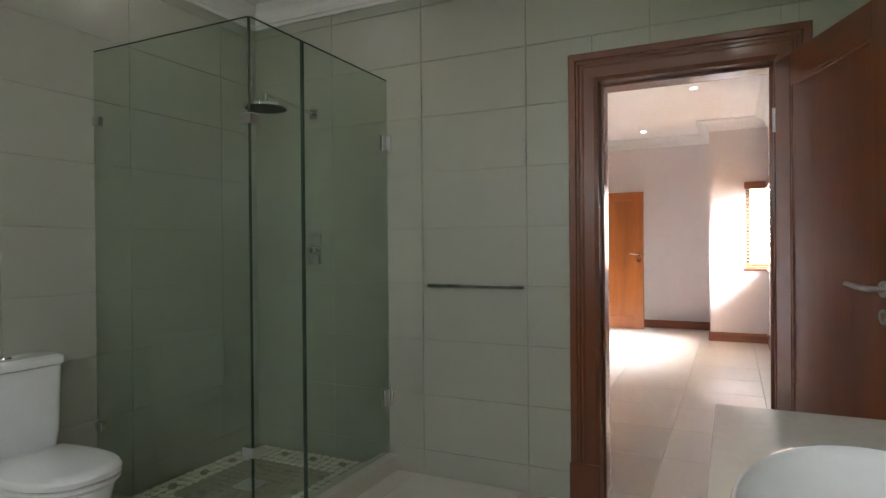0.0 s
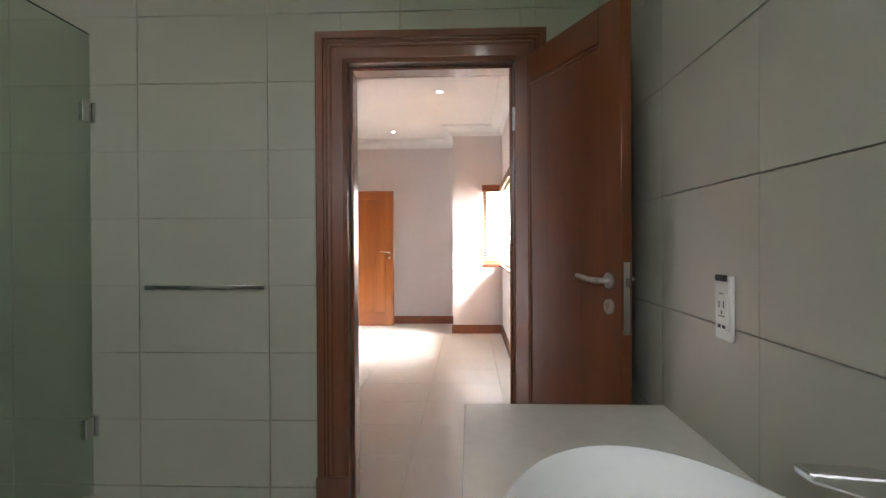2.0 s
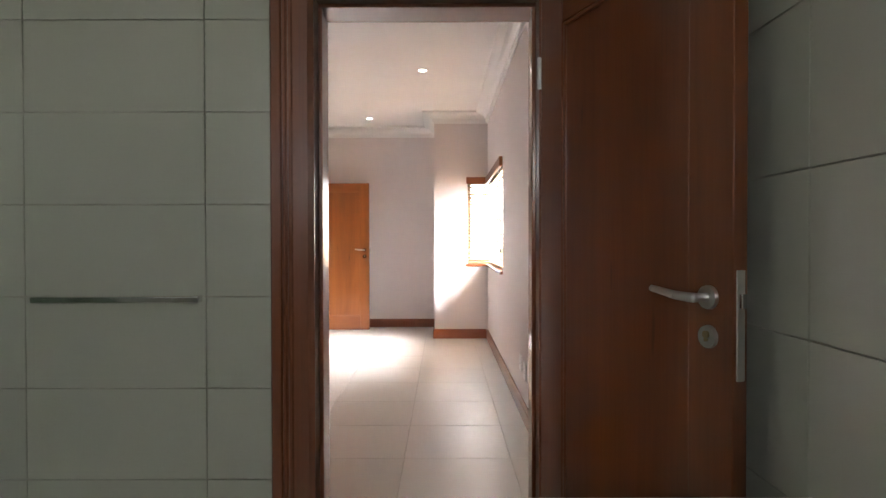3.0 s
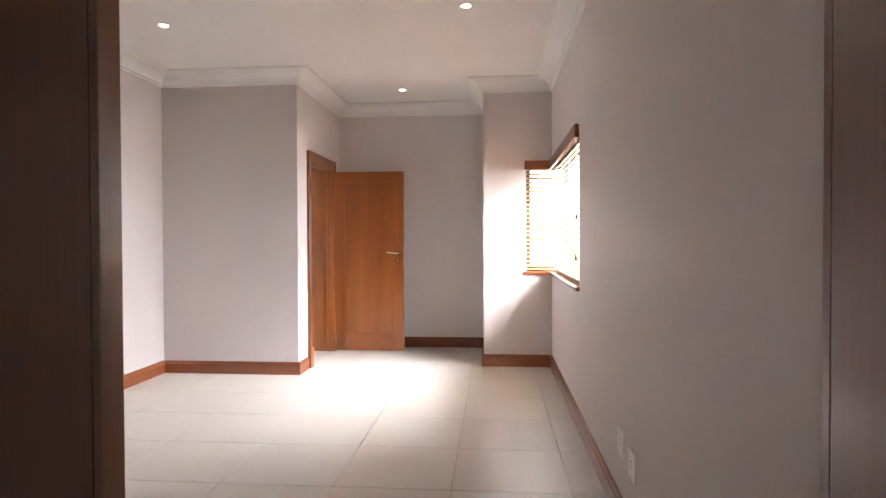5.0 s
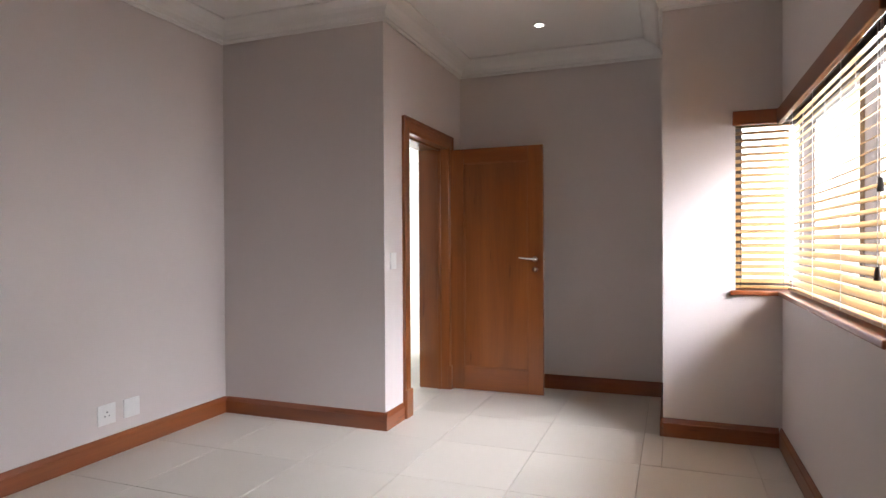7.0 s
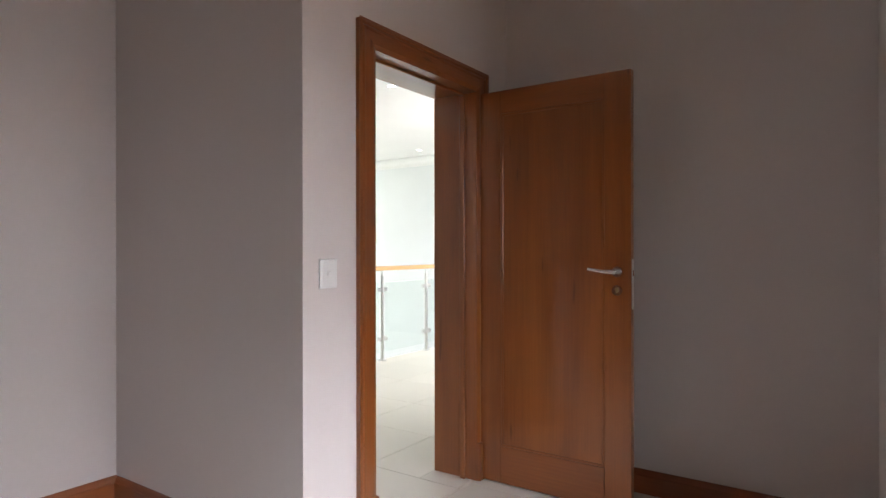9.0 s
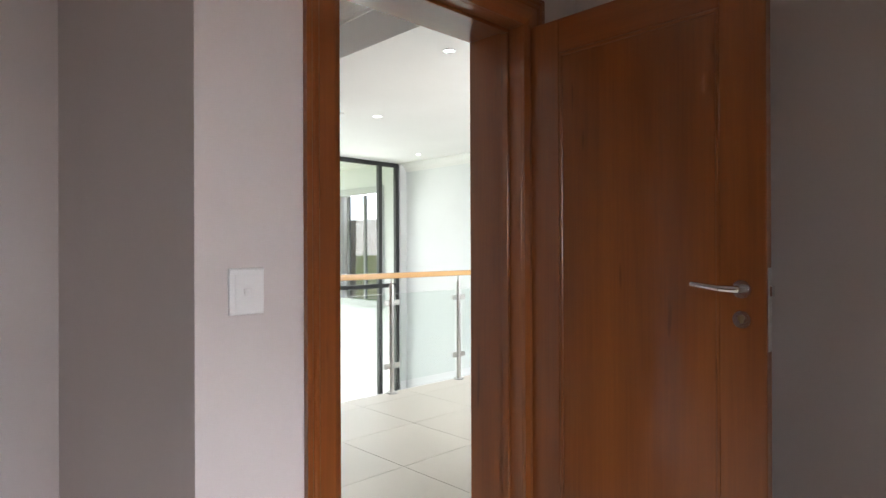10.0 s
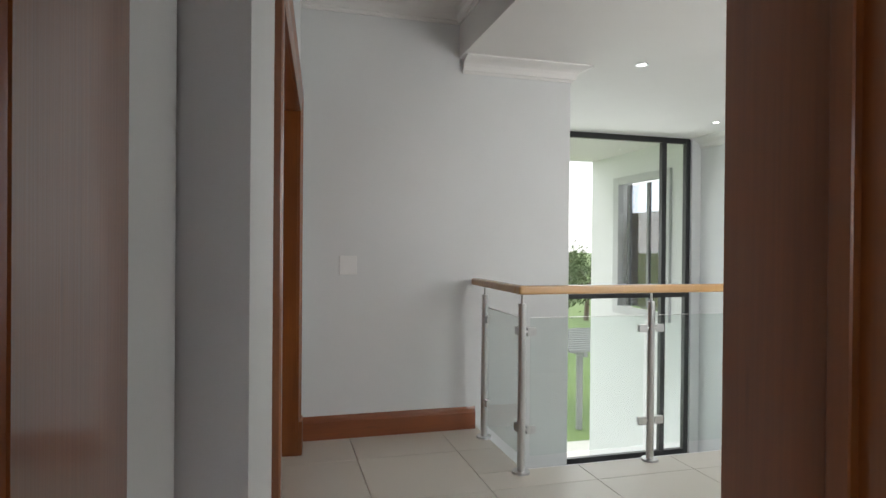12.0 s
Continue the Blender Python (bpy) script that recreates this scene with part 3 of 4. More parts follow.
for b in ((gx - 0.003, gx + 0.003, WY0 + 0.06, WY0 + 0.79, WZ0 + 0.06, WZ1 - 0.06), (gx - 0.003, gx + 0.003, WY0 + 0.86, RCY + 0.13, WZ0 + 0.06, WZ1 - 0.06), (WX0 + 0.05, gx - 0.04, RCY + 0.157, RCY + 0.163, WZ0 + 0.06, WZ1 - 0.06)):
    no_shadow(part("pane", cube(*b), PANE, win))
part("window_sill", cube(RX1 - 0.028, gx - 0.03, WY0 - 0.02, RCY - 0.03, WZ0 - 0.028, WZ0 + 0.002, 0.006), WOOD_Y, win, "varnished wooden sill")
part("window_sill", cube(WX0 - 0.03, RX1 + 0.12, RCY - 0.028, RCY + 0.13, WZ0 - 0.028, WZ0 + 0.001, 0.006), WOOD_X, win, "varnished wooden sill")


def slat_bm(length, along):
    """A slightly cupped, tilted slat, centred, lying along x or y."""
    bm = bmesh.new()
    tilt, w = radians(29), 0.024
    prof = []
    for k in range(5):
        u = -1 + k / 2
        prof.append((u * w * math.cos(tilt), u * w * math.sin(tilt) + 0.0025 * (1 - u * u)))
    loops = []
    for e in (-length / 2, length / 2):
        top = [(a, b + 0.0014) for a, b in prof]
        low = [(a, b - 0.0014) for a, b in prof[::-1]]
        loops.append([bm.verts.new((a, e, b) if along == "y" else (e, a, b)) for a, b in top + low])
    for j in range(10):
        bm.faces.new((loops[0][j], loops[0][(j + 1) % 10], loops[1][(j + 1) % 10], loops[1][j]))
    bm.faces.new(loops[0]), bm.faces.new(loops[1])
    return bm


def blind(cx, cy, length, along, label):
    e = thing("window_blind", label, "blind", "blinds of the corner window", at=(cx, cy, WZ0))
    top = WZ1 - WZ0
    h = length / 2
    first = None
    for k in range(23):
        z = 0.06 + k * (top - 0.13) / 22
        if first is None:
            first = part("slat", slat_bm(length - 0.02, along), SLAT, e)
            ob = first
        else:
            ob = new("slat", first.data)
            ob.parent = e
        ob.location.z = z
        ob.rotation_euler = (random.uniform(-0.012, 0.012), 0, 0) if along == "x" else (0, random.uniform(-0.02, 0.02), random.uniform(-0.002, 0.002))
    def bar(a0, a1, c0, c1, z0, z1, bev=0.004):
        return cube(a0, a1, c0, c1, z0, z1, bev) if along == "x" else cube(c0, c1, a0, a1, z0, z1, bev)
    part("bottom_rail", bar(-h + 0.01, h - 0.01, -0.024, 0.024, 0.012, 0.03), SLAT, e, "pale wooden bottom rail")
    part("head_rail", bar(-h + 0.004, h - 0.004, -0.025, 0.025, top - 0.055, top - 0.004), DARK, e)
    for u in ((-0.36, 0.36) if length < 1 else (-0.42, -0.14, 0.14, 0.42)):
        for c in (-0.026, 0.026):
            a = (u * length, c, 0.02) if along == "x" else (c, u * length, 0.02)
            part("ladder_cord", rod(a, (a[0], a[1], top - 0.05), 0.0012, sides=6), RUBBER if along == "x" else PLASTIC, e)
    return e


b1 = blind(RX1 + 0.05, (WY0 + RCY) / 2 - 0.005, RCY - WY0 - 0.04, "y", "pale wooden slatted blind, lowered with open slats")
part("valance", cube(-0.085, -0.055, -0.97, 0.94, WZ1 - WZ0 - 0.085, WZ1 - WZ0 + 0.008, 0.006), WOOD_Y, b1, "orange-brown wooden valance board")
for i, (z, l) in enumerate(((0.5, 0.35), (0.22, 0.6))):
    part("pull_cord", rod((-0.062, -0.9 + 0.03 * i, z), (-0.062, -0.9 + 0.03 * i, 1.0), 0.0012, sides=6), PLASTIC, b1)
    part("cord_tassel", rod((-0.062, -0.9 + 0.03 * i, z - 0.045), (-0.062, -0.9 + 0.03 * i, z), 0.011, 0.006), DARK, b1, "dark wooden cord tassel", True)
b2 = blind((WX0 + RX1) / 2 + 0.02, RCY + 0.05, RX1 - WX0 + 0.07, "x", "short pale wooden slatted blind at the window corner")
part("valance", cube(-0.165, 0.095, -0.085, -0.055, WZ1 - WZ0 - 0.075, WZ1 - WZ0 + 0.012, 0.006), WOOD_X, b2, "orange-brown wooden valance board")

# ---- bedroom wardrobe against the bathroom wall ----
WR0, WR1, WRY = RX0 + 0.003, -0.79, 3.715
rob = thing("wardrobe", "built-in orange-brown hardwood wardrobe beside the bathroom doorway", "wardrobe", at=(WR1, RY0 + 0.002, 0))
wd, wdep = WR1 - WR0, WRY - RY0 - 0.002
part("side_panel", cube(-0.022, 0, 0, wdep, 0.0, 2.3, 0.003), HONEY, rob)
part("side_panel", cube(-wd, -wd + 0.022, 0, wdep, 0.0, 2.3, 0.003), HONEY, rob)
part("top_panel", cube(-wd + 0.022, -0.022, 0, wdep - 0.024, 2.278, 2.3, 0.003), HONEY_X, rob)
part("plinth", cube(-wd + 0.022, -0.022, 0.02, wdep - 0.05, 0.0, 0.09, 0.003), HONEY_X, rob)
for k in range(4):
    w4 = (wd - 0.044) / 4
    x0 = -wd + 0.022 + k * w4
    leaf = part("door", cube(x0 + 0.002, x0 + w4 - 0.002, wdep - 0.022, wdep, 0.095, 2.275, 0.003), HONEY, rob)
    hx = x0 + (w4 - 0.05 if k % 2 == 0 else 0.05)
    part("handle", rod((hx, wdep + 0.018, 0.95), (hx, wdep + 0.018, 1.1), 0.006), STEEL, leaf, "slim steel handle", True)

# ---- bathroom things ----
GX, GY, GD, GT = -1.562, 1.745, 2.075, 2.19
sh = thing("shower_enclosure", "frameless greenish glass shower enclosure with chrome hinges", "shower")


def glass_panel(parent, name, x0, x1, y0, y1, z0, z1, edges):
    p = no_shadow(part(name, cube(x0, x1, y0, y1, z0, z1), GREEN_GLASS, parent, "pale green clear glass"))
    for ed in edges:
        part("glass_edge", cube(*ed), EDGE_GLASS, p)
    return p


glass_panel(sh, "front_panel", BX0 + 0.004, GX - 0.006, GY - 0.004, GY + 0.004, 0.09, GT, [(GX - 0.0058, GX + 0.0005, GY - 0.0048, GY + 0.0048, 0.09, GT), (BX0 + 0.004, GX - 0.006, GY - 0.0045, GY + 0.0045, GT, GT + 0.002)])
glass_panel(sh, "side_panel", GX - 0.004, GX + 0.004, GY + 0.008, GD - 0.003, 0.09, GT, [(GX - 0.0045, GX + 0.0045, GY + 0.008, GD - 0.003, GT, GT + 0.002), (GX - 0.006, GX + 0.006, GD - 0.008, GD - 0.001, 0.09, GT)])
dr = glass_panel(sh, "glass_door", GX - 0.004, GX + 0.004, GD + 0.003, BY1 - 0.012, 0.1, GT, [(GX - 0.0045, GX + 0.0045, GD + 0.003, BY1 - 0.012, GT, GT + 0.002), (GX - 0.005, GX + 0.005, GD + 0.003, GD + 0.006, 0.1, GT)])
for z in (0.415, 1.835):
    bm = cube(GX - 0.012, GX + 0.012, BY1 - 0.075, BY1 - 0.014, z - 0.045, z + 0.045, 0.003)
    box(bm, GX - 0.025, GX + 0.025, BY1 - 0.012, BY1 - 0.001, z - 0.045, z + 0.045)
    part("hinge", bm, CHROME, dr, "chrome glass hinge")
for z in (0.42, 1.86):
    part("wall_clip", cube(BX0 + 0.001, BX0 + 0.045, GY - 0.014, GY + 0.014, z - 0.022, z + 0.022, 0.003), CHROME, sh, "chrome wall clip")
for z in (0.43, 1.78):
    part("corner_clip", cube(GX - 0.05, GX + 0.012, GY - 0.013, GY + 0.05, z - 0.022, z + 0.022, 0.003), CHROME, sh, "chrome corner clip")
bm = cube(BX0, GX + 0.045, GY - 0.06, GY + 0.05, 0, 0.09, 0.004)
box(bm, GX - 0.05, GX + 0.045, GY + 0.05, BY1, 0, 0.09)
solid("shower_kerb", bm, FLOOR_TILE, "cream tiled kerb around the shower tray", "kerb")
solid("shower_floor_base", cube(BX0, GX - 0.05, GY + 0.05, BY1, 0, 0.02), GROUT, "grouted shower tray", "shower tray")
solid("trim_glass_channel", cube(BX0, GX, GY - 0.014, GY + 0.014, 0.09, 0.104, 0.002), STEEL, "steel channel under the shower glass", "trim")
# mosaic of split stones on the shower floor: pale with dark dots, and a beige field round the drain
random.seed(4)
pale, dark, beige = [], [], []
for j in range(int((BY1 - 0.02 - GY - 0.055) / 0.052)):
    for i in range(int((GX - 0.06 - BX0 - 0.01) / 0.052)):
        x, y = BX0 + 0.012 + 0.052 * i, GY + 0.057 + 0.052 * j
        field = -2.4 < x < -1.82 and GY + 0.25 < y < BY1 - 0.28
        lst = dark if i % 4 == 1 and j % 4 == 1 else beige if field else pale
        lst.append((x, y, random.uniform(0.049, 0.055), random.uniform(0.049, 0.055), random.uniform(0.024, 0.029)))
for lst, material, label in ((pale, PEBBLE, "pale split stone mosaic"), (beige, PEBBLE_BEIGE, "beige split stone mosaic"), (dark, PEBBLE_DARK, "dark split stone mosaic")):
    bm = bmesh.new()
    for x, y, w, d, z in lst:
        c, r = Vector((x + w / 2, y + d / 2)), random.uniform(-0.3, 0.3)
        ring = [Vector((math.cos(a + r) * w / 2 * random.uniform(0.85, 1.1), math.sin(a + r) * d / 2 * random.uniform(0.85, 1.1))) for a in [k * math.pi / 4 + 0.39 for k in range(8)]]
        lo = [bm.verts.new((c.x + p.x, c.y + p.y, 0.018)) for p in ring]
        hi = [bm.verts.new((c.x + p.x * 0.85, c.y + p.y * 0.85, z)) for p in ring]
        for k in range(8):
            bm.faces.new((lo[k], lo[(k + 1) % 8], hi[(k + 1) % 8], hi[k]))
        bm.faces.new(hi)
    tagged(new("mosaic_stones", mesh_of("mosaic_stones", bm, material)), label + " on the shower floor", "mosaic", kind="stuff")
solid("shower_drain", cube(-2.14, -2.02, 2.2, 2.32, 0.02, 0.034, 0.003), STEEL, "square steel shower drain", "drain", kind="")

rose = thing("rain_shower", "flat chrome rain shower head on a wall arm", "shower head")
SX, SZ = -2.07, 2.055
part("wall_flange", cube(SX - 0.03, SX + 0.03, BY1 - 0.012, BY1 - 0.0005, SZ - 0.03, SZ + 0.03, 0.004), CHROME, rose)
bm = rod((SX, BY1 - 0.01, SZ), (SX, BY1 - 0.42, SZ + 0.03), 0.011)
tube(bm, (SX, BY1 - 0.42, SZ + 0.032), (SX, BY1 - 0.42, SZ - 0.02), 0.012)
part("arm", bm, CHROME, rose, "", True)
bm = rod((SX, BY1 - 0.42, SZ - 0.05), (SX, BY1 - 0.42, SZ - 0.036), 0.12, 0.118, 40)
tube(bm, (SX, BY1 - 0.42, SZ - 0.036), (SX, BY1 - 0.42, SZ - 0.015), 0.03, 0.014, 24)
part("spray_plate", bm, CHROME, rose, "round chrome spray plate", True)
part("nozzle_face", rod((SX, BY1 - 0.42, SZ - 0.0525), (SX, BY1 - 0.42, SZ - 0.05), 0.108, 0.108, 40), RUBBER, rose)
vl = thing("shower_mixer", "chrome shower mixer with a lever on a rounded plate", "tap")
part("plate", cube(SX - 0.045, SX + 0.045, BY1 - 0.012, BY1 - 0.0005, 1.15, 1.34, 0.006, 3), CHROME, vl)
part("body", rod((SX, BY1 - 0.012, 1.24), (SX, BY1 - 0.06, 1.24), 0.026, 0.024, 24), CHROME, vl, "", True)
part("lever", cube(SX - 0.012, SX + 0.012, BY1 - 0.075, BY1 - 0.055, 1.155, 1.26, 0.004), CHROME, vl)
rail = thing("towel_rail", "slim flat chrome towel rail on the tiled wall", "towel rail")
part("bar", cube(-1.288, -0.748, BY1 - 0.062, BY1 - 0.052, 1.037, 1.057, 0.003), CHROME, rail)
for x in (-1.275, -0.775):
    part("bracket", cube(x, x + 0.016, BY1 - 0.054, BY1 - 0.0005, 1.035, 1.059, 0.003), CHROME, rail)

# toilet against the west wall, facing the room
wc = thing("toilet", "white ceramic toilet with closed lid and cistern", "toilet", at=(BX0 - 0.0, 1.3, 0))


def d_loop(x0, x1, half, z, n=28):
    """A D-shaped outline: straight at x0, round at x1."""
    pts = []
    for k in range(n):
        a = -math.pi / 2 + math.pi * k / (n - 1)
        r = (abs(math.cos(a)) ** 0.75) * (1 if math.cos(a) >= 0 else -1)
        pts.append((x1 - (x1 - x0) * 0.62 + (x1 - x0) * 0.62 * r, half * (abs(math.sin(a)) ** 0.8) * (1 if math.sin(a) >= 0 else -1), z))
    return [(x0, -half * 0.92, z)] + pts + [(x0, half * 0.92, z)]


part("bowl", rings([d_loop(0.02, 0.52, 0.12, 0.0), d_loop(0.02, 0.53, 0.125, 0.05), d_loop(0.02, 0.58, 0.14, 0.2), d_loop(0.02, 0.635, 0.17, 0.33), d_loop(0.02, 0.65, 0.178, 0.385), d_loop(0.02, 0.645, 0.175, 0.392)]), CERAMIC, wc, "", True)
part("seat", rings([d_loop(0.2, 0.65, 0.178, 0.393), d_loop(0.2, 0.657, 0.183, 0.397), d_loop(0.2, 0.657, 0.183, 0.41), d_loop(0.2, 0.65, 0.178, 0.413)]), CERAMIC, wc, "", True)
part("lid", rings([d_loop(0.19, 0.652, 0.18, 0.415), d_loop(0.19, 0.66, 0.186, 0.42), d_loop(0.19, 0.66, 0.186, 0.438), d_loop(0.19, 0.65, 0.18, 0.448), d_loop(0.21, 0.6, 0.15, 0.454)]), CERAMIC, wc, "", True)


def round_rect(x0, x1, y0, y1, z, r=0.035, n=6):
    pts = []
    for cx, cy, a0 in ((x1 - r, y1 - r, 0), (x0 + r, y1 - r, 90), (x0 + r, y0 + r, 180), (x1 - r, y0 + r, 270)):
        pts += [(cx + r * math.cos(radians(a0 + 90 * k / n)), cy + r * math.sin(radians(a0 + 90 * k / n)), z) for k in range(n + 1)]
    return pts


part("cistern", rings([round_rect(0.005, 0.15, -0.17, 0.17, 0.393), round_rect(0.005, 0.165, -0.18, 0.18, 0.5), round_rect(0.005, 0.172, -0.187, 0.187, 0.775)]), CERAMIC, wc, "", True)
part("cistern_lid", rings([round_rect(0.003, 0.176, -0.191, 0.191, 0.778), round_rect(0.003, 0.18, -0.195, 0.195, 0.784), round_rect(0.003, 0.18, -0.195, 0.195, 0.81), round_rect(0.01, 0.17, -0.185, 0.185, 0.82)]), CERAMIC, wc, "", True)
part("flush_button", rod((0.09, 0, 0.819), (0.09, 0, 0.827), 0.024, 0.022, 24), CHROME, wc, "chrome flush button", True)

# vanity and basin
van = thing("vanity_counter", "pale stone vanity counter against the tiled wall", "counter")
part("countertop", cube(0.137, BX1 - 0.001, 0.4, 1.955, 0.715, 0.757, 0.004), COUNTER, van)
part("front_panel", cube(0.16, 0.18, 0.42, 1.93, 0.0, 0.715, 0.002, 1), PLASTIC, van, "plain white front panel")
part("end_panel", cube(0.18, BX1 - 0.002, 1.91, 1.93, 0.0, 0.715, 0.002, 1), PLASTIC, van, "plain white end panel")
part("end_panel", cube(0.18, BX1 - 0.002, 0.42, 0.44, 0.0, 0.715, 0.002, 1), PLASTIC, van, "plain white end panel")


def oval(cx, cy, a, b, z, n=56):
    return [(cx + a * math.cos(2 * math.pi * k / n) * (1 - 0.06 * math.sin(2 * math.pi * k / n)), cy + b * math.sin(2 * math.pi * k / n), z) for k in range(n)]


BCX, BCY, BZ = 0.395, 0.885, 0.757
basin = thing("basin", "white oval ceramic vessel basin on the counter", "basin", at=(BCX, BCY, BZ))
outer = [(0.15, 0.22, 0.001), (0.17, 0.25, 0.012), (0.2, 0.29, 0.05), (0.221, 0.322, 0.1), (0.228, 0.336, 0.128), (0.229, 0.338, 0.134), (0.227, 0.336, 0.138), (0.222, 0.331, 0.139), (0.217, 0.326, 0.135), (0.21, 0.318, 0.12), (0.195, 0.297, 0.08), (0.165, 0.255, 0.045), (0.11, 0.17, 0.026), (0.04, 0.06, 0.02), (0.022, 0.022, 0.019)]
part("bowl", rings([oval(0, 0, a * 0.93, b, z * 0.9) for a, b, z in outer]), CERAMIC, basin, "", True)
part("waste", rod((0, 0, 0.0165), (0, 0, 0.021), 0.028, 0.026, 24), CHROME, basin, "chrome waste plug", True)
tap = thing("basin_tap", "tall square chrome mixer tap beside the basin", "tap", at=(0.652, 0.885, BZ))
part("body", cube(-0.024, 0.024, -0.022, 0.022, 0.0, 0.165, 0.006, 3), CHROME, tap)
bm = rings([[(x, y, z) for y, z in ((-w, za), (w, za), (w, zb), (-w, zb))] for x, w, za, zb in ((-0.02, 0.02, 0.09, 0.165), (-0.07, 0.02, 0.125, 0.163), (-0.13, 0.019, 0.133, 0.16), (-0.178, 0.018, 0.138, 0.158))])
bevelled(bm, 0.004)
part("spout", bm, CHROME, tap)
part("aerator", rod((-0.163, 0, 0.122), (-0.163, 0, 0.14), 0.011, 0.012), CHROME, tap, "", True)
bm = rings([[(x, y, z) for y, z in ((-w, za), (w, za), (w, zb), (-w, zb))] for x, w, za, zb in ((0.028, 0.02, 0.172, 0.196), (-0.02, 0.021, 0.172, 0.206), (-0.11, 0.018, 0.2, 0.212))])
bevelled(bm, 0.004)
part("lever", bm, CHROME, tap)


def outlet(name, label, m, w, h, marks):
    """A wall plate in its own xz plane, facing -y."""
    e = thing(name, label, "socket")
    e.matrix_world = m
    part("plate", cube(-w / 2, w / 2, -0.009, 0, -h / 2, h / 2, 0.003), PLASTIC, e)
    for n, x0, x1, z0, z1, mt, d in marks:
        part(n, cube(x0, x1, -0.009 - d, -0.0085, z0, z1, min(0.001, d / 3), 1), mt, e)
    return e


EAST = Matrix.Rotation(radians(-90), 4, "Z")   # a plate that faces west
WEST = Matrix.Rotation(radians(90), 4, "Z")    # a plate that faces east
outlet("shaver_socket", "white upright shaver socket on the tiled wall", Matrix.Translation((BX1 - 0.0005, 1.523, 1.088)) @ EAST, 0.085, 0.145,
       [("upper_face", -0.03, 0.03, -0.05, 0.055, PLASTIC, 0.003), ("mark", -0.012, 0.012, 0.03, 0.034, GREY, 0.0035), ("pin_slot", -0.015, -0.009, 0.0, 0.016, RUBBER, 0.0036), ("pin_slot", 0.009, 0.015, 0.0, 0.016, RUBBER, 0.0036), ("mark", -0.016, 0.016, -0.02, -0.016, GREY, 0.0036), ("pin_slot", -0.004, 0.004, -0.014, -0.006, RUBBER, 0.0036), ("mark", -0.02, -0.004, -0.045, -0.037, RUBBER, 0.0036), ("mark", 0.004, 0.02, -0.045, -0.037, RUBBER, 0.0036), ("top_switch", -0.024, 0.024, 0.06, 0.0735, RUBBER, 0.008)])
three = [("pin_hole", -0.004, 0.004, 0.008, 0.018, RUBBER, 0.0008), ("pin_hole", -0.017, -0.011, -0.014, -0.006, RUBBER, 0.0008), ("pin_hole", 0.011, 0.017, -0.014, -0.006, RUBBER, 0.0008), ("switch", -0.03, -0.016, 0.02, 0.04, PLASTIC, 0.003)]
outlet("wall_socket", "white three-pin wall socket above the skirting", Matrix.Translation((RX0 + 0.0005, 6.925, 0.25)) @ WEST, 0.12, 0.12, three)
outlet("blank_plate", "white blank wall plate beside the socket", Matrix.Translation((RX0 + 0.0005, 7.1, 0.25)) @ WEST, 0.115, 0.115, [])
outlet("wall_socket", "white wall socket above the skirting", Matrix.Translation((RX1 - 0.0005, 5.17, 0.36)) @ EAST, 0.11, 0.12, three)
outlet("wall_socket", "white wall socket above the skirting", Matrix.Translation((RX1 - 0.0005, 4.95, 0.34)) @ EAST, 0.11, 0.12, three)
outlet("light_switch", "white square light switch beside the doorway", Matrix.Translation((AX0 + 0.0005, 8.057, 1.127)) @ WEST, 0.09, 0.112, [("rocker", -0.03, 0.03, -0.04, 0.04, PLASTIC, 0.0015), ("toggle", -0.009, 0.009, -0.008, 0.008, PLASTIC, 0.006), ("ledge", -0.043, 0.043, 0.049, 0.054, PLASTIC, 0.003)])
outlet("light_switch", "white square light switch on the hall wall", Matrix.Translation((HX0 + 0.0005, 8.97, 1.115)) @ WEST, 0.112, 0.122, [("rocker", -0.035, 0.035, -0.035, 0.03, PLASTIC, 0.0015)])

# recessed ceiling lamps


def downlight(x, y, z):
    e = thing("ceiling_downlight", "small round recessed ceiling lamp, lit", "downlight", "recessed ceiling lamps", at=(x, y, z))
    n = 32
    loops = [[(r * math.cos(2 * math.pi * k / n), r * math.sin(2 * math.pi * k / n), h) for k in range(n)] for r, h in ((0.045, 0.0), (0.044, -0.005), (0.034, -0.006), (0.031, -0.001))]
    part("trim_ring", rings(loops, True, False), CHROME, e, "thin metal ring", True)
    part("bulb", rod((0, 0, -0.0025), (0, 0, -0.001), 0.03, 0.03, 24), LAMP, e, "glowing bulb face")
    return e


first = downlight(-2.386, 6.69, TOP)
for x, y, z in ((-0.157, 6.53, TOP), (-0.933, 8.75, TOP), (-5.04, 10.97, 2.52), (-6.5, 12.8, 2.52), (-3.2, 10.13, 2.52), (-4.9, 12.75, 2.52)):
    copy_thing(first, pose(x, y, z))

for x, y in ((0.25, 0.75), (-1.75, 0.95), (-1.95, 2.15), (-0.7, 1.6)):
    copy_thing(first, pose(x, y, 2.74))

# ---- hall: balustrade, stair window, outside ----
bal = thing("balustrade", "glass balustrade with steel posts and wooden handrail", "balustrade")
PX, PY0 = -4.43, 9.83


